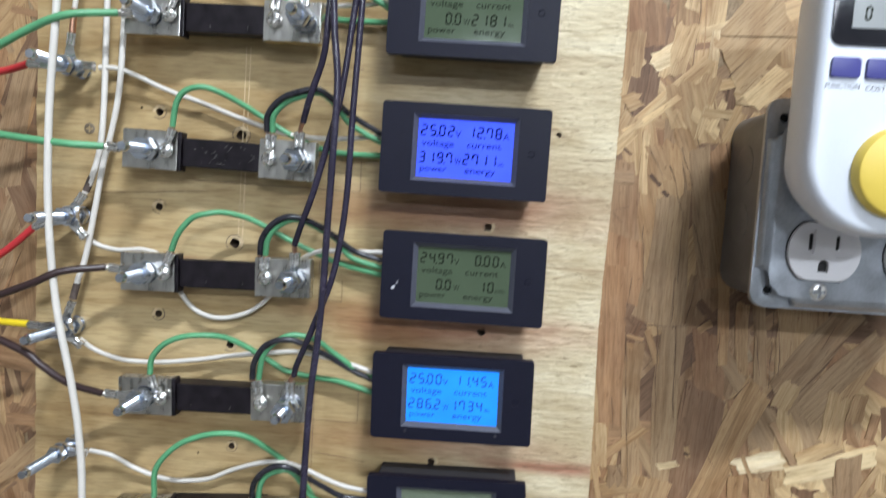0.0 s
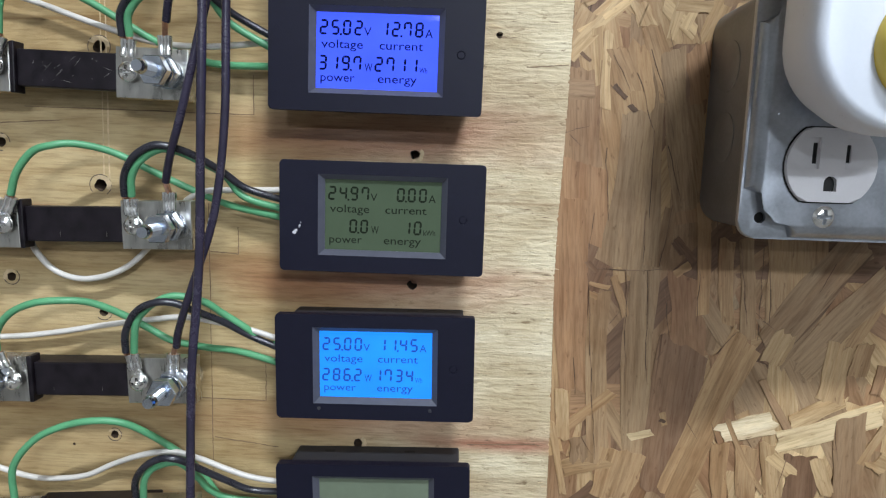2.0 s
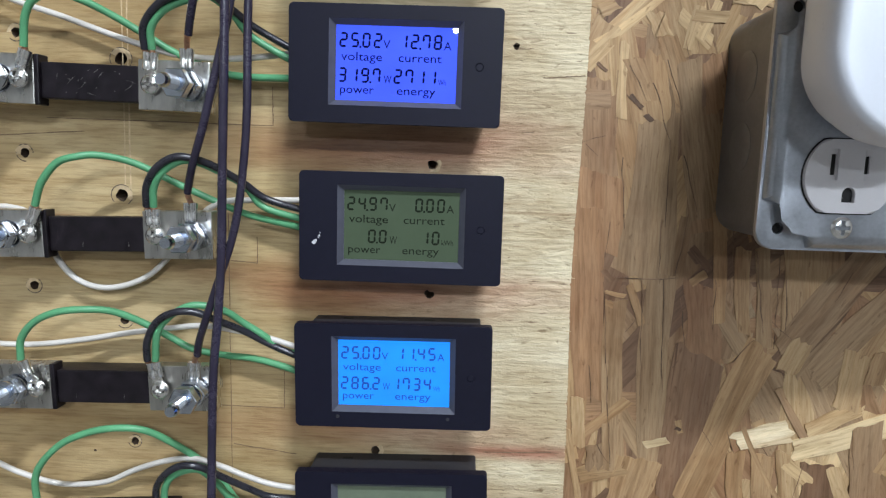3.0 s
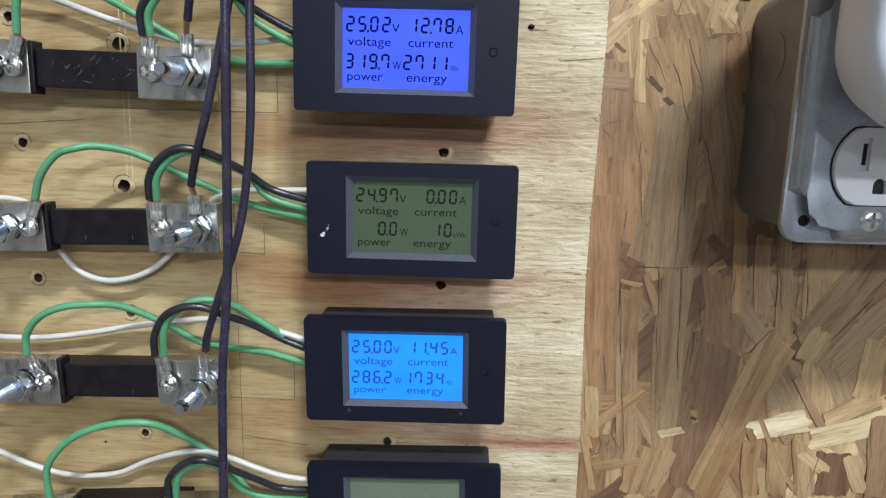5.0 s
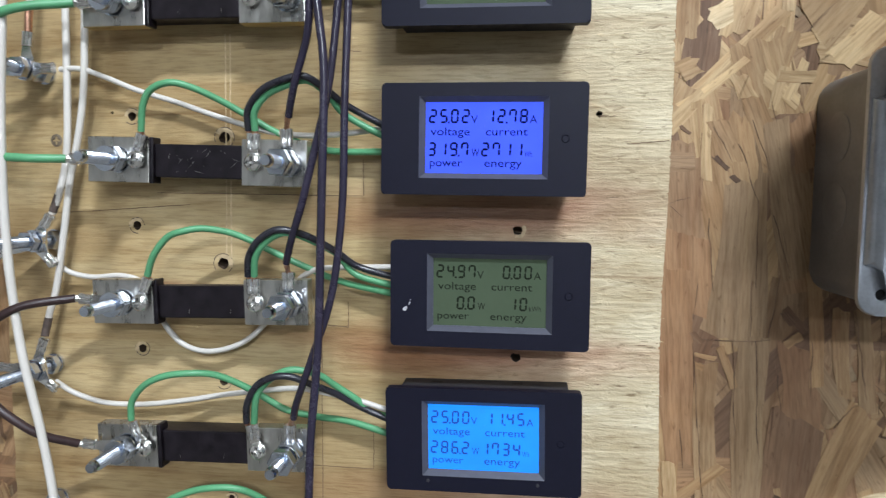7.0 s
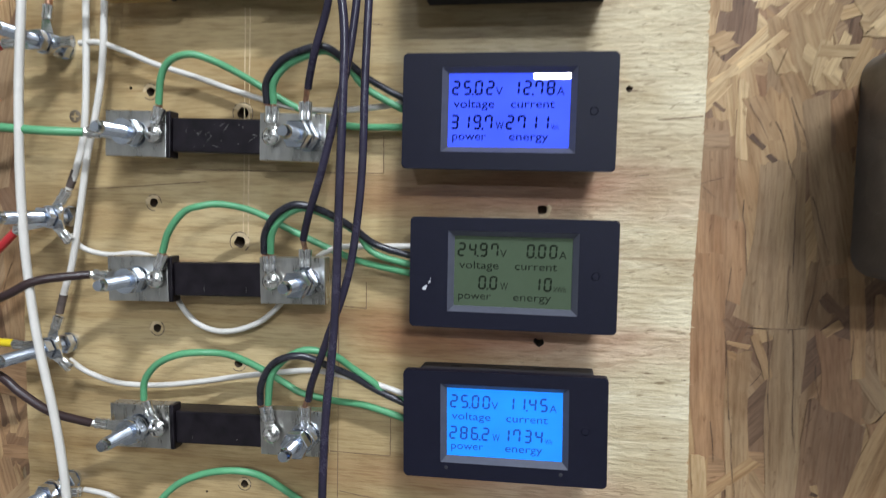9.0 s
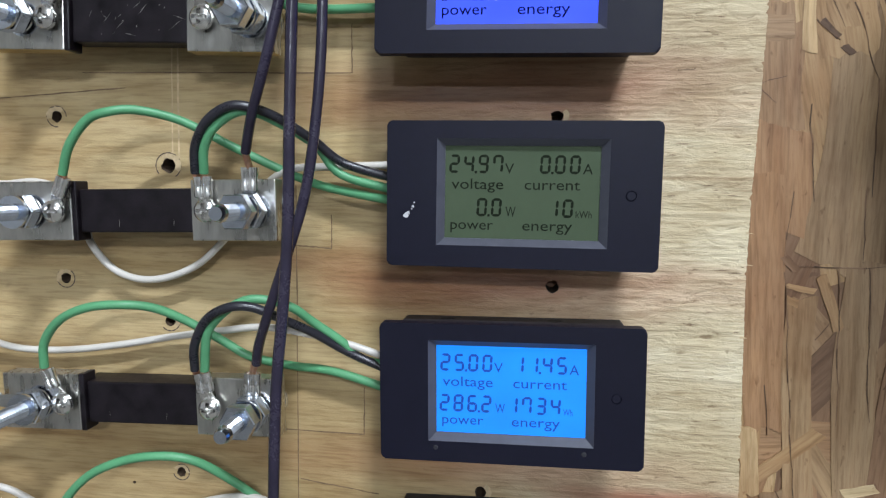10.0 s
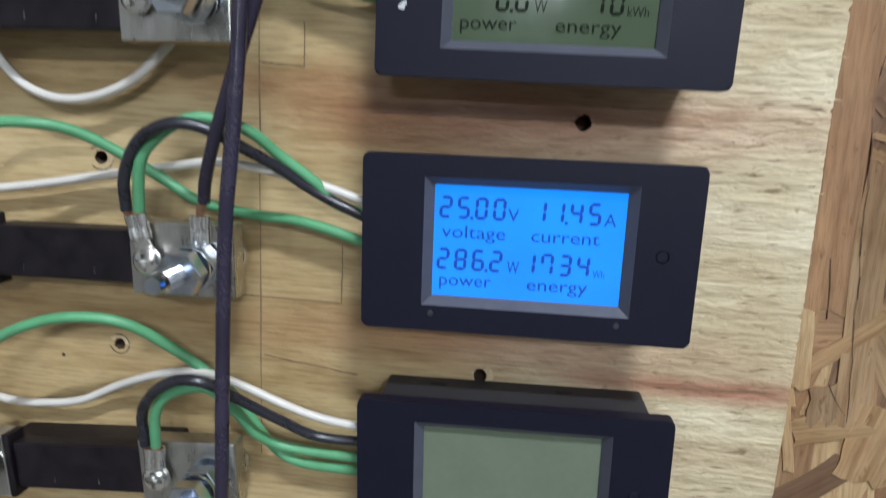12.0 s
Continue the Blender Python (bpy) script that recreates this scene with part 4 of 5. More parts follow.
PAIR_GREEN.append([(-64, -24, -162), (-61.5, -28, -149), (-56, -29, -142), (-47, -27, -140), (-41, -20, -150), (-37, -14, -160), (-27, -10, -166), (4, -9, -168)])
for n, (zl, zr) in enumerate(SHUNTS):
    tilt = (zr - zl) / 88
    for line, colour, sx, what in (
        (SENSE_GREEN[n], "green", -125.5, "green sense wire arching from shunt screw to meter"),
        (PAIR_BLACK[n], "black", -66.4, "black sense wire curving from shunt screw to meter"),
        (PAIR_GREEN[n], "green", -65.6, "green sense wire paired with a black one to meter"),
    ):
        if line is PAIR_GREEN[n]:
            line = [(x - 1.2, d, z) if i < 3 else (x, d, z) for i, (x, d, z) in enumerate(line)]
        w = wire(colour, line, 1.65, what)
        x, d, z = line[0]
        zs = zl + tilt * (sx + 140)
        if sx == -65.6:
            end = mm(x, -23.2, z - 2.4)
        else:
            ex = x + 2.2 if colour == "black" else x
            ang = math.degrees(math.atan2(z - 0.9 - zs, ex - sx))
            end = ring_lug(w, mm(sx, -21.6, zs), ang, 0.0022, 0.0042, 0.001 * math.hypot(ex - sx, z - 0.9 - zs), 0.0076, fat=1.45 if colour == "black" else 1.0)
            end.x = x * 0.001
        bare_end(w, end, mm(x, d, z + 0.5), 1.5)

# white supply wires
wire("white", [(-171, -12, 82), (-160, -12, 82), (-148, -9, 78), (-133, -8, 72), (-113, -6, 66), (-89, -6, 58), (-64, -7, 51), (-44, -8, 49), (-24, -8, 50), (0, -9, 53)], 1.4, "white wire sagging from post to meter")
wire("white", [(-179, -12, -13), (-174, -8, -20), (-162, -5, -23), (-147, -4, -22), (-135, -3.5, -26), (-127, -4, -38), (-122, -7, -46), (-113, -8, -55), (-102, -8, -59), (-90, -8, -58), (-78, -8, -53), (-69, -7, -45), (-60, -4, -33), (-50, -5, -21), (-40, -7, -16), (-28, -6, -15), (0, -8, -14)], 1.4, "white wire looping below the shunt to meter")
wire("white", [(-181, -12, -77), (-174, -8, -84), (-160, -6, -89), (-146, -5, -90), (-131, -5, -89), (-111, -5, -86), (-90, -5, -82), (-68, -8, -78), (-50, -12, -75), (-34, -14, -76), (-17, -12, -80), (4, -10, -87)], 1.4, "white wire running above the shunt to meter")
wire("white", [(-174, -12, -145), (-161, -10, -148), (-148, -7, -156), (-131, -5, -162), (-116, -5, -162), (-102, -6, -159), (-88, -7, -152), (-70, -12, -144), (-55, -14, -141), (-42, -14, -144), (-30, -13, -149), (-17, -11, -154), (4, -10, -157)], 1.4, "white wire sagging from post to meter")
wire("white", [(-180, -8, 170), (-150, -8, 150), (-110, -6, 138), (-60, -8, 124), (-24, -8, 124), (0, -9, 127)], 1.4, "white wire sagging from post to meter")

# lugs and risers at the posts
w = wire("white", [(-186, -14, 101), (-185, -14, 112), (-183, -14, 130), (-181, -16, 170), (-181, -18, 250)], 1.5, "white riser wire with a browned end to a post")
part("taped_end", tube(bmesh.new(), [mm(-186, -14, 100.5), mm(-185.4, -14, 108), mm(-184.6, -14, 114)], 0.0018), COPPER, w, "browned copper end", True)
ring_lug(w, mm(-188, -13, 82), 83, 0.0032, 0.0058, 0.0185, 0.007)
w = wire("white", [(-178, -13, 10), (-174, -13, 19), (-170, -12, 36), (-168, -12, 60), (-167, -12, 108), (-166, -12, 160), (-165, -14, 250)], 1.75, "white jumper wire dropping to a post")
ring_lug(w, mm(-187, -13, -4), 55, 0.0032, 0.0058, 0.0165, 0.007)
part("taped_end", tube(bmesh.new(), [mm(-177.5, -13, 11), mm(-175.8, -13, 15), mm(-174.2, -12.8, 19.5)], 0.0020), TAPE, w, "dark taped end", True)
w = wire("white", [(-184, -14, -53), (-182, -13, -42), (-178, -12, -28), (-173, -12, -2), (-168, -12, 27), (-163, -12, 47), (-159, -12, 70), (-157, -12, 102), (-155, -12, 160), (-154, -14, 250)], 1.75, "white jumper wire dropping to a post")
ring_lug(w, mm(-190, -13, -71), 70, 0.0032, 0.0058, 0.018, 0.007)
part("taped_end", tube(bmesh.new(), [mm(-184.2, -14, -53), mm(-183.4, -13.6, -49), mm(-182.2, -13.1, -43.5)], 0.0020), TAPE, w, "dark taped end", True)
for x, z, a, n in ((-188, 82, 0, 0.0165), (-187, -4, -48, 0.0165), (-190, -71, -37, 0.016), (-190, -146, 4, 0.0165)):
    w = root("lug")
    ring_lug(w, mm(x, -14, z), a, 0.0032, 0.0058, n, 0.006)
    tagged(w, "tinned ring terminal clamped on a threaded post", "terminal", "terminals on the posts")
wire("white", [(-181, -34, 250), (-179, -38, 150), (-180, -38, 113), (-184, -38, 53), (-184, -38, -3), (-179, -38, -53), (-170, -38, -96), (-165, -38, -128), (-163, -38, -162), (-164, -36, -250), (-168, -30, -330)], 2.05, "long white wire hanging in front of the posts", wobble=0.03)

# feeds from beyond the board's edge
for colour, pts, target, label in (
    ("green", [(-330, -30, 20), (-262, -40, 60), (-215, -40, 85), (-191, -40, 98), (-173, -39, 105), (-153, -32, 110)], (-136, 111), "thick green feed wire to a shunt bolt"),
    ("green", [(-330, -26, 62), (-262, -32, 45), (-215, -36, 40), (-178, -36, 37), (-160, -30, 37)], (-136, 37), "thick green feed wire to a shunt bolt"),
    ("brown", [(-330, -26, -95), (-262, -38, -64), (-225, -42, -54), (-192, -42, -41), (-177, -38, -33.5), (-158, -30, -31)], (-136, -33), "dark brown feed wire to a shunt bolt"),
    ("brown", [(-330, -26, -40), (-262, -38, -58), (-215, -43, -71), (-193, -44, -79), (-184, -43, -86), (-172, -37, -96.5), (-159, -28, -104.5)], (-136, -106), "dark brown feed wire to a shunt bolt"),
    ("red", [(-330, -8, 60), (-275, -9, 70), (-231, -12, 77), (-213, -13, 82)], (-188, 82), "red feed wire to a threaded post"),
    ("red", [(-330, -8, -90), (-275, -9, -58), (-231, -12, -30), (-209, -13, -12)], (-187, -4), "red feed wire to a threaded post"),
    ("yellow", [(-330, -8, -66), (-275, -9, -69), (-231, -12, -70), (-212, -13, -70)], (-190, -71), "yellow feed wire to a threaded post"),
):
    tx, tz = target
    x, d, z = pts[-1]
    if tx > -180:
        d = -25
        pts[-1] = (x, d, z)
    w = wire(colour, pts, 2.1, label)
    reach = math.hypot(x - tx, z - tz) - 1.5
    part_depth = -13 if tx < -180 else -22.0
    end = ring_lug(w, mm(tx, part_depth, tz), math.degrees(math.atan2(z - tz, x - tx)), 0.0032, 0.0058, reach * 0.001, 0.0065)
    bare_end(w, end, mm(x, d, z), 2.2, True)

# black cables that hang from above to the shunt bolts
for bolt, pts in (
    ((-49.5, 35.6), [(-46, -30, 55.5), (-43.5, -34, 62), (-40, -38, 71), (-34, -40, 89), (-32, -42, 108), (-30, -42, 150), (-28, -42, 250)]),
    ((-49.5, -31.8), [(-48, -30, -11), (-45.3, -34, -4.5), (-42, -38, 3), (-37, -41, 16), (-33, -42, 30), (-28.7, -42, 47), (-25, -42, 62), (-22, -42, 80), (-19, -42, 108), (-15, -42, 150), (-12, -42, 250)]),
    ((-49.5, -104.2), [(-46, -28, -84.5), (-43.5, -32, -77), (-38, -38, -65), (-33, -40, -52), (-25, -42, -30), (-21, -42, -10), (-18, -42, 20), (-17, -42, 59), (-15, -42, 107), (-14, -42, 150), (-13, -40, 250)]),
    ((-49.5, 110.6), [(-47, -27, 131), (-45, -31, 139), (-42, -37, 150), (-36, -42, 250)]),
):
    w = wire("cable", pts, 1.72, "black cable dropping to a shunt bolt", "cable")
    x, d, z = pts[0]
    bx, bz = bolt
    reach = z - 4.5 - bz
    end = ring_lug(w, mm(bx, -21.5, bz), 90, 0.0032, 0.0058, reach * 0.001, 0.0085, fat=1.3)
    bare_end(w, end, mm(x, d, z + 1), 1.5)
wire("cable", [(-28, -50, 250), (-29, -49, 150), (-27.5, -48, 106), (-24.5, -48, 76), (-25, -48, 46), (-26.5, -48, 0), (-27.5, -48, -35), (-29, -49, -61), (-31.5, -50, -93), (-33.5, -50, -160), (-36, -48, -240), (-40, -40, -330)], 1.85, "long black cable hanging down over the board", "cable", 0.03)

# ---- panel meters ----
SEG = {"0": "abcdef", "1": "bc", "2": "abged", "3": "abgcd", "4": "fgbc", "5": "afgcd", "6": "afgedc", "7": "abcf", "8": "abcdefg", "9": "abcdfg"}
K = 0.001


def digits(text, x_end, top, y, material, parent, w=3.6, h=6.3, pitch=4.85, t=1.02):
    """Seven-segment figures that end at x_end, each one a part; lengths in millimetres."""
    cells, dots = [], []
    for ch in text:
        if ch == ".":
            dots.append(len(cells) - 1)
        else:
            cells.append(ch)
    lean, n = 0.05, len(cells)

    def quad(bm, pts):
        bm.faces.new([bm.verts.new(((x + lean * (zz - top + h / 2)) * K, y * K, zz * K)) for x, zz in pts])

    for i, ch in enumerate(cells):
        bm = bmesh.new()
        x0 = x_end - (n - i) * pitch + (pitch - w)
        xa, xb, za, zb, zc = x0 + t / 2, x0 + w - t / 2, top - t / 2, top - h / 2, top - h + t / 2
        for s in SEG[ch]:
            b = t / 2
            if s in "adg":
                z = {"a": za, "d": zc, "g": zb}[s]
                quad(bm, [(xa, z), (xa + b, z + b * 0.86), (xb - b, z + b * 0.86), (xb, z), (xb - b, z - b * 0.86), (xa + b, z - b * 0.86)])
            else:
                x = xa if s in "ef" else xb
                lo, hi = (zb, za) if s in "bf" else (zc, zb)
                quad(bm, [(x, lo), (x - b * 0.86, lo + b), (x - b * 0.86, hi - b), (x, hi), (x + b * 0.86, hi - b), (x + b * 0.86, lo + b)])
        bmesh.ops.remove_doubles(bm, verts=bm.verts, dist=1e-6)
        part("digit", bm, material, parent)
        if i in dots:
            bm = bmesh.new()
            xd, z0 = x0 + w + (pitch - w) / 2, top - h
            quad(bm, [(xd - 0.4, z0), (xd + 0.4, z0), (xd + 0.4, z0 + 0.8), (xd - 0.4, z0 + 0.8)])
            part("decimal_point", bm, material, parent)


def apart(bm):
    """The loose pieces of bm, each as a bmesh of its own."""
    left, out = set(bm.verts), []
    while left:
        todo, piece = [left.pop()], set()
        while todo:
            v = todo.pop()
            piece.add(v)
            for e in v.link_edges:
                o = e.other_vert(v)
                if o in left:
                    left.discard(o)
                    todo.append(o)
        one = bmesh.new()
        made = {v: one.verts.new(v.co) for v in piece}
        for f in {f for v in piece for f in v.link_faces}:
            one.faces.new([made[v] for v in f.verts])
        out.append(one)
    bm.free()
    return out


def bezel_mesh():
    W, Hh = 89.6, 48.6
    bm = prism(bmesh.new(), [(x * K, z * K) for x, z in rounded(0, W, -Hh, 0, 1.6)], -20.5 * K, -25 * K, 0.7 * K)
    cut = bmesh.new()
    # window that narrows towards the screen
    a = [(16.9, -41.3), (73.2, -41.3), (73.2, -5.8), (16.9, -5.8)]
    b = [(19.4, -39.0), (70.6, -39.0), (70.6, -8.0), (19.4, -8.0)]
    rows = []
    for (ring, y) in ((a, -25.6), (a, -25.0), (b, -22.4), (b, -20.0)):
        rows.append([cut.verts.new((x * K, y * K, z * K)) for x, z in ring])
    for p, q in zip(rows, rows[1:]):
        for i in range(4):
            cut.faces.new((p[i], p[(i + 1) % 4], q[(i + 1) % 4], q[i]))
    cut.faces.new(rows[0])
    cut.faces.new(rows[-1][::-1])
    lathe(cut, (80.2 * K, -0.0262, -24.0 * K), (0, 1, 0), [(0, 0.0018), (0.0016, 0.0018)], 18)
    out = carve(bm, cut)
    out.normal_update()
    for f in out.faces:
        c = f.calc_center_median()
        n = f.normal
        if 0.016 < c.x < 0.074 and -0.042 < c.z < -0.005 and abs(n.y) < 0.95:
            f.material_index = 1
    me = bpy.data.meshes.new("bezel")
    out.to_mesh(me)
    out.free()
    me.materials.append(BLACK_ABS)
    me.materials.append(RECESS)
    return me


BEZEL = bezel_mesh()


def shared(name, me, parent, label=""):
    ob = new(name, me)
    ob.parent = parent
    return tagged(ob, label) if label else ob


def panel_meter(x, z, turn, kind, volts, amps, watts, energy, unit, label, speck=False, proud=0.0):
    r = root("panel_meter", Matrix.Translation(mm(x, -proud, z)) @ pose(0, 0, 0, 0, -turn, 0))
    shared("bezel", BEZEL, r, "matt black plastic bezel")
    body = part("housing", box(bmesh.new(), 5 * K, 84.5 * K, -20.6 * K, (proud - 0.2) * K, -44.4 * K, -2 * K, 0.8 * K), BLACK_BODY, r, "dusty black plastic housing")
    for x0 in (19, 58):
        # dark block in place of the shade in an open slot
        part("snap_slot_shade", box(bmesh.new(), x0 * K, (x0 + 5) * K, -7 * K, -5.2 * K, -3 * K, -1.9 * K), SLOT_SHADE, body)
    screen = {"green": LCD_GREEN, "blue": LCD_BLUE, "sky": LCD_SKY, "off": LCD_BLANK_SHEEN}[kind]
    ink = {"green": INK_DARK, "blue": INK_BLUE, "sky": INK_GLOW, "off": INK_DARK}[kind]
    lcd = part("lcd_screen", box(bmesh.new(), 18.9 * K, 71.1 * K, -22.0 * K, -20.7 * K, -39.5 * K, -7.5 * K), screen, r, {"green": "unlit greenish grey liquid crystal screen", "off": "blank greenish grey screen with a reflection's paleness in its colour", "blue": "deep blue backlit screen", "sky": "bright sky-blue backlit screen"}[kind])
    if kind != "off":
        y = -22.06
        for text, xe, top in ((volts, 38.9, -10.9), (amps, 64.2, -10.9), (watts, 38.6, -25.3), (energy, 62.2, -25.3)):
            digits(text, xe, top, y, ink, lcd)
        for name, text, size, tx, tz, width in (
            ("voltage_caption", "voltage", 5.0, 21.6, -22.4, 17.4), ("current_caption", "current", 5.0, 46.0, -22.4, 18.2),
            ("power_caption", "power", 5.0, 21.4, -36.0, 14.4), ("energy_caption", "energy", 5.0, 45.6, -36.0, 16.4),
            ("volt_sign", "V", 4.9, 39.4, -17.1, 3.0), ("ampere_sign", "A", 4.9, 64.9, -17.1, 3.2),
            ("watt_sign", "W", 4.9, 39.9, -31.5, 3.3), ("energy_unit", unit, 3.4, 63.0, -31.5, 5.2 if len(unit) > 2 else 3.2),
        ):
            words = lettering(text, size * K, tx * K, y * K, tz * K, width * K)
            if len(text) < 4:
                part(name, words, ink, lcd)
                continue
            for letter in apart(words):
                part("letter", letter, ink, lcd)
    bm = bmesh.new()
    lathe(bm, (80.2 * K, -0.0215, -24 * K), OUT, [(0, 0.00172), (0.0031, 0.00172), (0.0034, 0.0014)], 16)
    part("button", bm, BLACK_ABS, r, "small recessed black button", True)
    if kind == "sky":
        for px in (19.5, 70.0):
            bm = bmesh.new()
            lathe(bm, (px * K, -0.02495, -43.6 * K), OUT, [(0, 0.0009), (0.0002, 0.0007)], 12)
            part("moulding_pip", bm, BLACK_BODY, r, "", True)
    if speck:
        rng = random.Random(5)
        for sx, sz, rad in ((6.6, -31.6, 1.0), (7.4, -30.6, 0.7), (9.0, -28.6, 0.5), (9.4, -27.2, 0.3), (8.6, -29.3, 0.3)):
            bm = bmesh.new()
            bm.faces.new([bm.verts.new(((sx + rad * rng.uniform(0.6, 1.1) * math.cos(a * 0.785)) * K, -0.02505, (sz + rad * rng.uniform(0.6, 1.2) * math.sin(a * 0.785)) * K)) for a in range(8)])
            part("paint_chip", bm, SPECK, r, "white chip in the bezel")
    return tagged(r, label, "panel meter", "energy meters on the board")


panel_meter(-2.5, 142.5, -0.6, "green", "25.16", "0.00", "0.0", "2181", "Wh", "black digital power meter with unlit green screen", proud=5)
panel_meter(-2.9, 69.6, -0.5, "blue", "25.02", "12.78", "319.7", "2711", "Wh", "black digital power meter with deep blue lit screen", proud=5)
panel_meter(0, 0.2, 0, "green", "24.97", "0.00", "0.0", "10", "kWh", "black digital power meter with unlit green screen and chipped bezel", True)
panel_meter(-2.4, -68.4, 0.9, "sky", "25.00", "11.45", "286.2", "1734", "Wh", "black digital power meter with sky-blue lit screen")
panel_meter(-2.2, -139.4, 1.6, "off", "", "", "", "", "", "black digital power meter with blank screen")

# ---- outlet box ----


def outlet_box():
    r = root("outlet_box")
    x0, x1, z0, z1 = 196, 301, H * 1000 - 24, H * 1000 + 76
    part("box", prism(bmesh.new(), [(x * K, z * K) for x, z in rounded(x0, x1, z0, z1, 11)], (WALL_Y * 1000 - 0.2) * K, -40.1 * K, 0.4 * K), GALV_DARK, r, "dull galvanised steel box", True)
    for zz in (1416, 1447):
        bm = bmesh.new()
        lathe(bm, (x0 * K + 0.0002, -0.006, zz * K), (-1, 0, 0), [(0, 0.0112), (0.0004, 0.0112), (0.0006, 0.0106)], 28)
        part("knockout", bm, GALV_DARK, r, "round knockout disc", True)
    for zz in (1411.5, 1439.5):
        # solid dark block, drawn as the shade of a slot in the steel
        part("weld_slot_shade", box(bmesh.new(), (x0 - 0.3) * K, (x0 + 1) * K, -34 * K, -32 * K, zz * K, (zz + 3.6) * K), SLOT_SHADE, r)
    plate = prism(bmesh.new(), [(x * K, z * K) for x, z in rounded(190.5, 307, H * 1000 - 25.5, H * 1000 + 78.5, 7)], -40 * K, -42.5 * K, 0.8 * K, 3)
    cut = bmesh.new()
    for hx in (199, 298):
        for hz in (1383, 1469):
            lathe(cut, (hx * K, -0.05, hz * K), (0, 1, 0), [(0, 0.0023), (0.012, 0.0023)], 18)
    for hx in (199, 298):
        for hz in (1383, 1469):
            # dark disc behind the hole, so that it reads as shaded depth
            bm = bmesh.new()
            lathe(bm, (hx * K, -0.0400, hz * K), OUT, [(0, 0.0030), (0.0006, 0.0030)], 18)
            part("hole_shade_disc", bm, SLOT_SHADE, r, "dark disc as the shade in an empty screw hole", True)
    cover = part("cover_plate", carve(plate, cut), GALV, r, "raised galvanised steel cover", True)
    # raised field with scooped corners round the screw holes
    out = []
    a0, a1, b0, b1, s = 191.6, 305.9, 1375.6, 1477.4, 19
    for cx, cz, st in ((a1, b1, 270), (a0, b1, 0), (a0, b0, 90), (a1, b0, 180)):
        for i in range(7):
            a = radians(st - 15 * i)
            out.append((cx + s * math.cos(a) * (0.96 if 0 < i < 6 else 1), cz + s * math.sin(a) * (0.96 if 0 < i < 6 else 1)))
    # going round anticlockwise from the top right corner
    part("raised_field", prism(bmesh.new(), [(x * K, z * K) for x, z in out], -41.5 * K, -48 * K, 5.8 * K, 8), GALV, cover, "", True)
    for cx in (221, 267):
        for cz in (1404.5, 1443.5):
            ring = []
            for i in range(40):
                a = 2 * math.pi * i / 40
                ring.append(((cx + 17.2 * math.cos(a)) * K, (cz + max(-14.2, min(14.2, 17.2 * math.sin(a)))) * K))
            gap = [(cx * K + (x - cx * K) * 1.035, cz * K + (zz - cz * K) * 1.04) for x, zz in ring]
            # near-black slab: the shade of the gap given as colour
            part("shadow_gap", prism(bmesh.new(), gap, -46 * K, -48.25 * K), SLOT_SHADE, r, "dark slab as shade in the gap round the receptacle")
            face = prism(bmesh.new(), ring, -46 * K, -50.2 * K, 0.9 * K, 3)
            cut = bmesh.new()
            for sx, sw, sh in ((-6.3, 1.0, 4.0), (6.3, 1.0, 3.4)):
                box(cut, (cx + sx - sw) * K, (cx + sx + sw) * K, -60 * K, -47 * K, (cz + 4.5 - sh) * K, (cz + 4.5 + sh) * K)
            box(cut, (cx - 2.5) * K, (cx + 2.5) * K, -60 * K, -47 * K, (cz - 10) * K, (cz - 6.5) * K)
            # cheeks that slope down to the blade slots
            for e in (-1, 1):
                tri = [(cx + e * 4.9, -52), (cx + e * 4.9, -48.5), (cx + e * 12.6, -50.3), (cx + e * 12.6, -52)]
                lo, hi = [[cut.verts.new((x * K, y * K, zz * K)) for x, y in tri] for zz in (cz - 1.5, cz + 10.5)]
                cut.faces.new(lo)
                cut.faces.new(hi[::-1])
                for i in range(4):
                    cut.faces.new((lo[i], hi[i], hi[(i + 1) % 4], lo[(i + 1) % 4]))
            lathe(cut, (cx * K, -0.06, (cz - 6.6) * K), (0, 1, 0), [(0, 0.00249), (0.013, 0.00249)], 16)
            f = part("receptacle_face", carve(face, cut), NYLON, r, "white nylon three-slot receptacle", True)
            # dark plates at the bottom of the slots supply their shade
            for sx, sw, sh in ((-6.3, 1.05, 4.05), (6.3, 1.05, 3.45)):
                part("slot", box(bmesh.new(), (cx + sx - sw) * K, (cx + sx + sw) * K, -47.4 * K, -46.6 * K, (cz + 4.5 - sh) * K, (cz + 4.5 + sh) * K), SLOT_SHADE, f)
            part("slot", box(bmesh.new(), (cx - 2.6) * K, (cx + 2.6) * K, -47.4 * K, -46.6 * K, (cz - 10.1) * K, (cz - 4) * K), SLOT_SHADE, f)
        for cz in (1383, 1472):
            part("cover_screw", cross_screw(bmesh.new(), Vector((cx * K, -0.0478, (cz + 1.5) * K)), 0.0043, 0.0016), NICKEL, r, "bright cross-head screw", True)
    return tagged(r, "galvanised steel outlet box with white receptacles on the wall", "outlet box")


outlet_box()


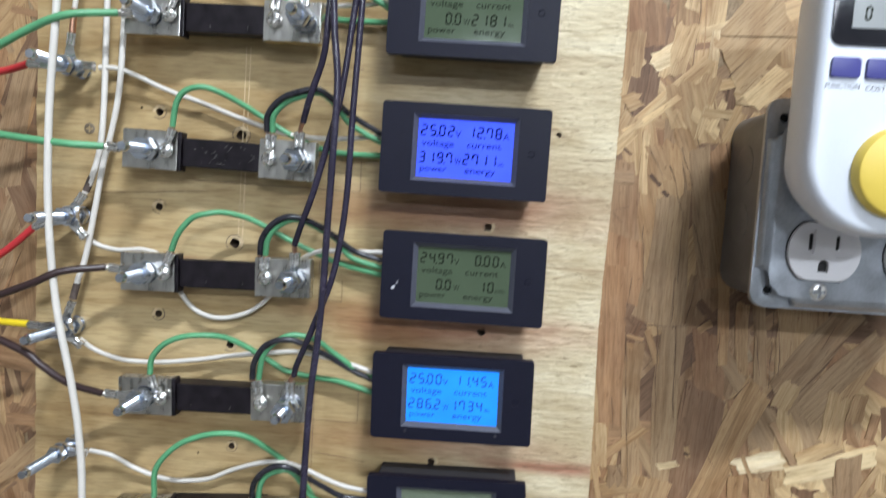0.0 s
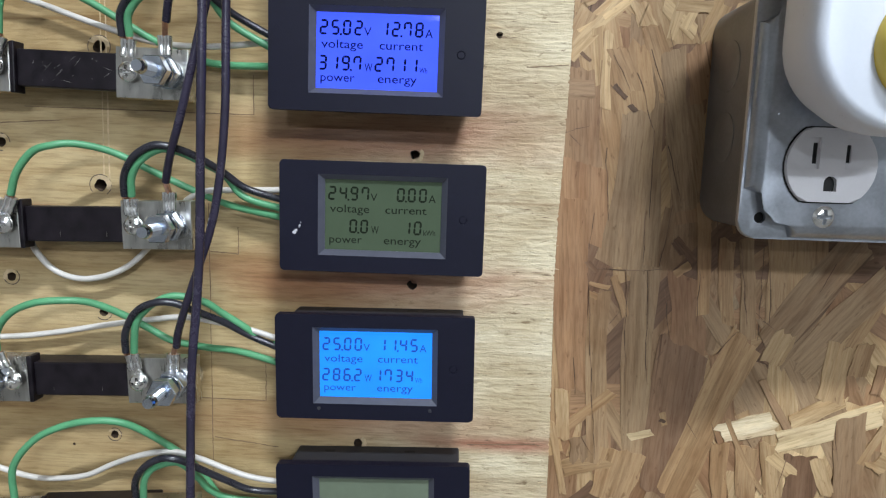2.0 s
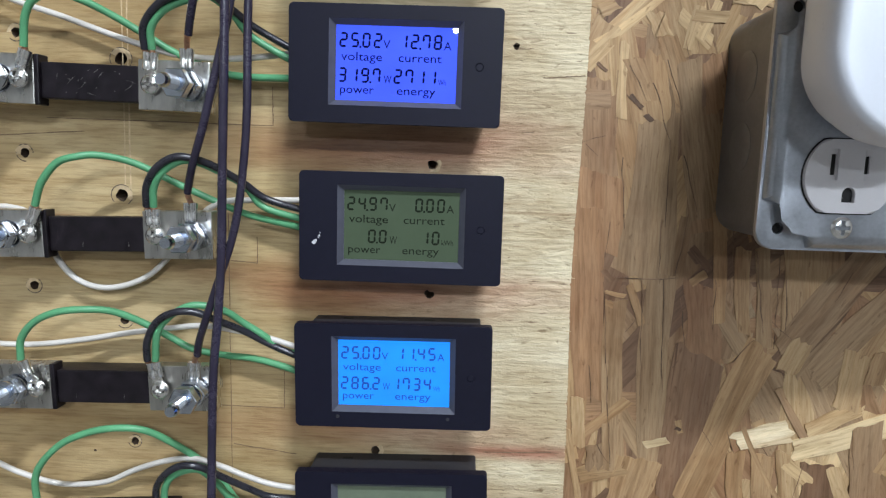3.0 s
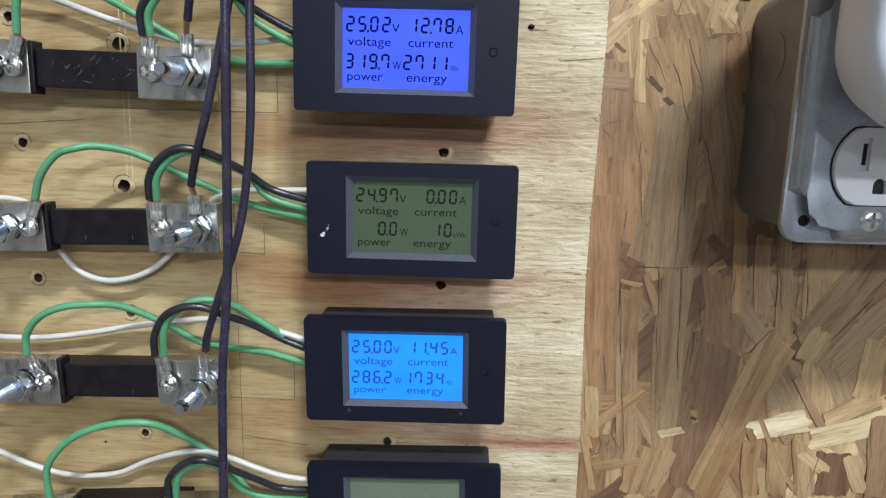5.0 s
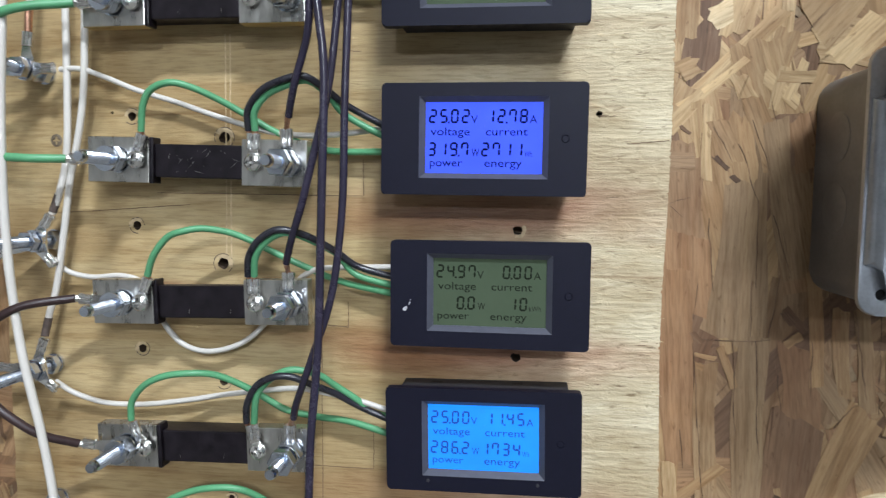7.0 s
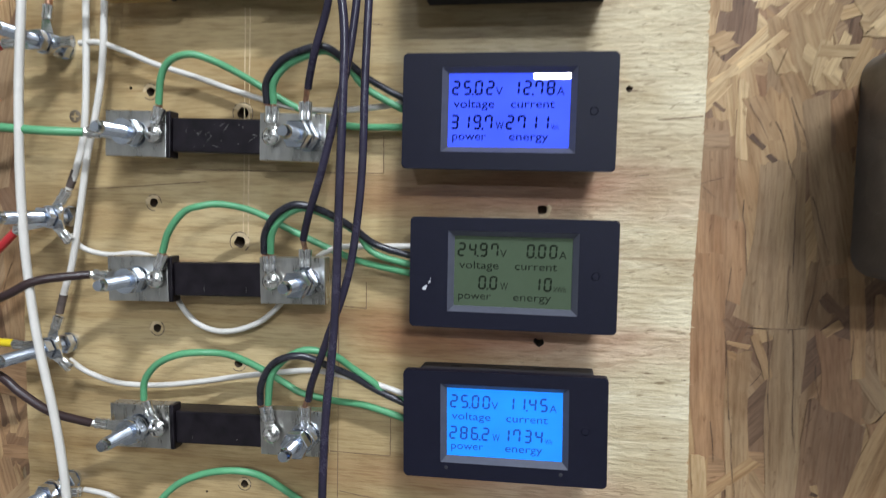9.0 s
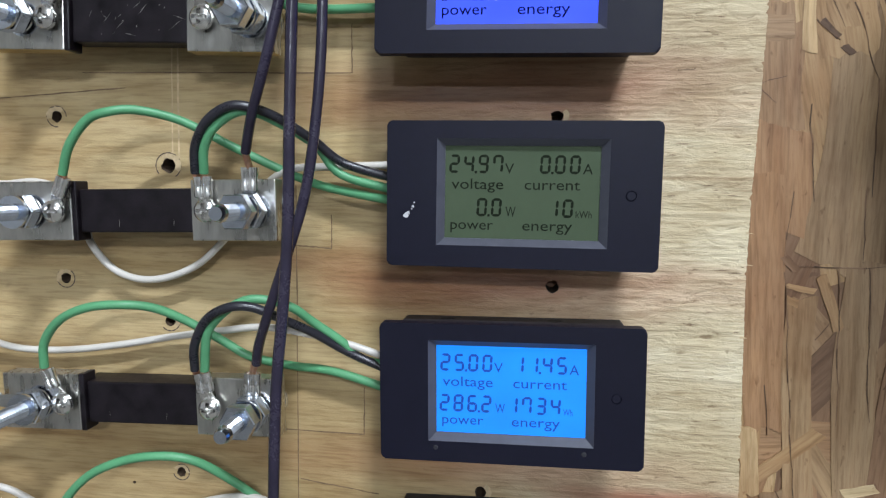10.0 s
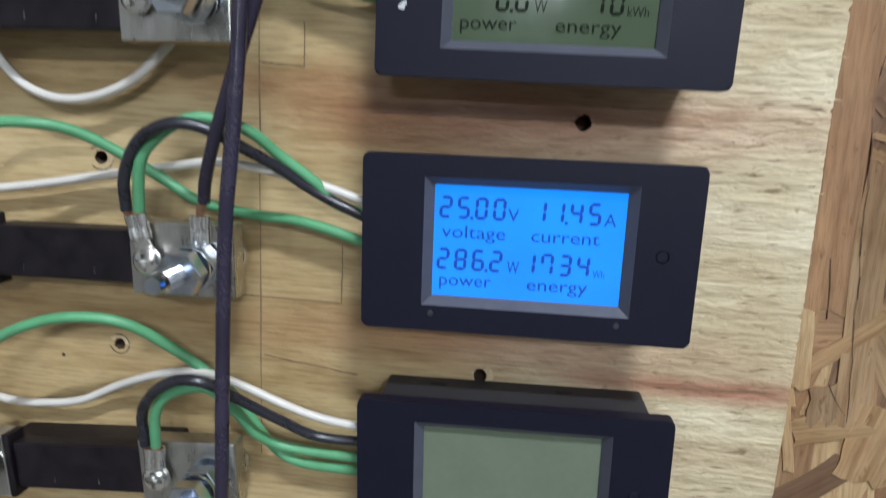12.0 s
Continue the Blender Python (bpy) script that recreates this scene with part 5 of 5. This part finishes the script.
def plug_meter():
    """Plug-in energy monitor: rounded white case, grey display, blue keys and a yellow dial."""
    r = root("plug_in_meter")
    x0, x1, z0, z1 = 188.5, 265.5, H * 1000 + 14, H * 1000 + 148
    bm = bmesh.new()
    rings = []
    for y, inset, rad in ((-55, 8, 24), (-58, 5.5, 28), (-62, 4.5, 29), (-70, 1.5, 31), (-78, 0.3, 32), (-85, 0, 32), (-89, 0.8, 31), (-91.2, 2.2, 30), (-92, 4, 28)):
        pts = rounded(x0 + inset, x1 - inset, z0 + inset, z1 - inset, rad, 12)
        rings.append([bm.verts.new((x * K, y * K, z * K)) for x, z in pts])
    for a, b in zip(rings, rings[1:]):
        for i in range(len(a)):
            bm.faces.new((a[i], a[(i + 1) % len(a)], b[(i + 1) % len(b)], b[i]))
    bm.faces.new(rings[0][::-1])
    bm.faces.new(rings[-1])
    case = part("case", bm, CASE_WHITE, r, "glossy white plastic case", True)
    part("plug_base", prism(bmesh.new(), [(x * K, z * K) for x, z in rounded(202, 240, 1430, 1460, 8)], -50.4 * K, -56 * K), CASE_WHITE, r)
    part("display_surround", prism(bmesh.new(), [(x * K, z * K) for x, z in rounded(192.5, 262, 1492.5, 1530, 4)], -90 * K, -92.8 * K, 0.6 * K), DARK_PANEL, r, "dark glossy display surround", True)
    lcd = part("display", box(bmesh.new(), 200 * K, 254 * K, -93.2 * K, -92 * K, 1499.5 * K, 1526 * K), LCD_GREY, r, "grey liquid crystal display")
    digits("0", 207.5, 1508.5, -93.3, INK_DARK, lcd, 3.0, 6.0)
    for bx in (193.7, 207.9, 222.1, 236.3):
        part("key", prism(bmesh.new(), [(x * K, z * K) for x, z in rounded(bx, bx + 11.6, 1479.5, 1487.6, 1.0)], -91 * K, -93.4 * K, 0.6 * K), BUTTON, r, "blue plastic key", True)
    part("caption", lettering("FUNCTION", 3.2 * K, 192.4 * K, -0.09206, 1475.0 * K, 13.8 * K), PRINT, case)
    part("caption", lettering("COST", 3.2 * K, 208.6 * K, -0.09206, 1474.6 * K, 8.0 * K), PRINT, case)
    bm = bmesh.new()
    lathe(bm, (225.5 * K, -0.0915, 1441.5 * K), OUT, [(0, 0.0192), (0.003, 0.0192), (0.0055, 0.0180), (0.0065, 0.015), (0.0068, 0.004)], 40)
    part("dial", bm, DIAL, r, "round yellow cover disc", True)
    return tagged(r, "white plug-in energy monitor with yellow disc in the receptacle", "energy monitor")


plug_meter()
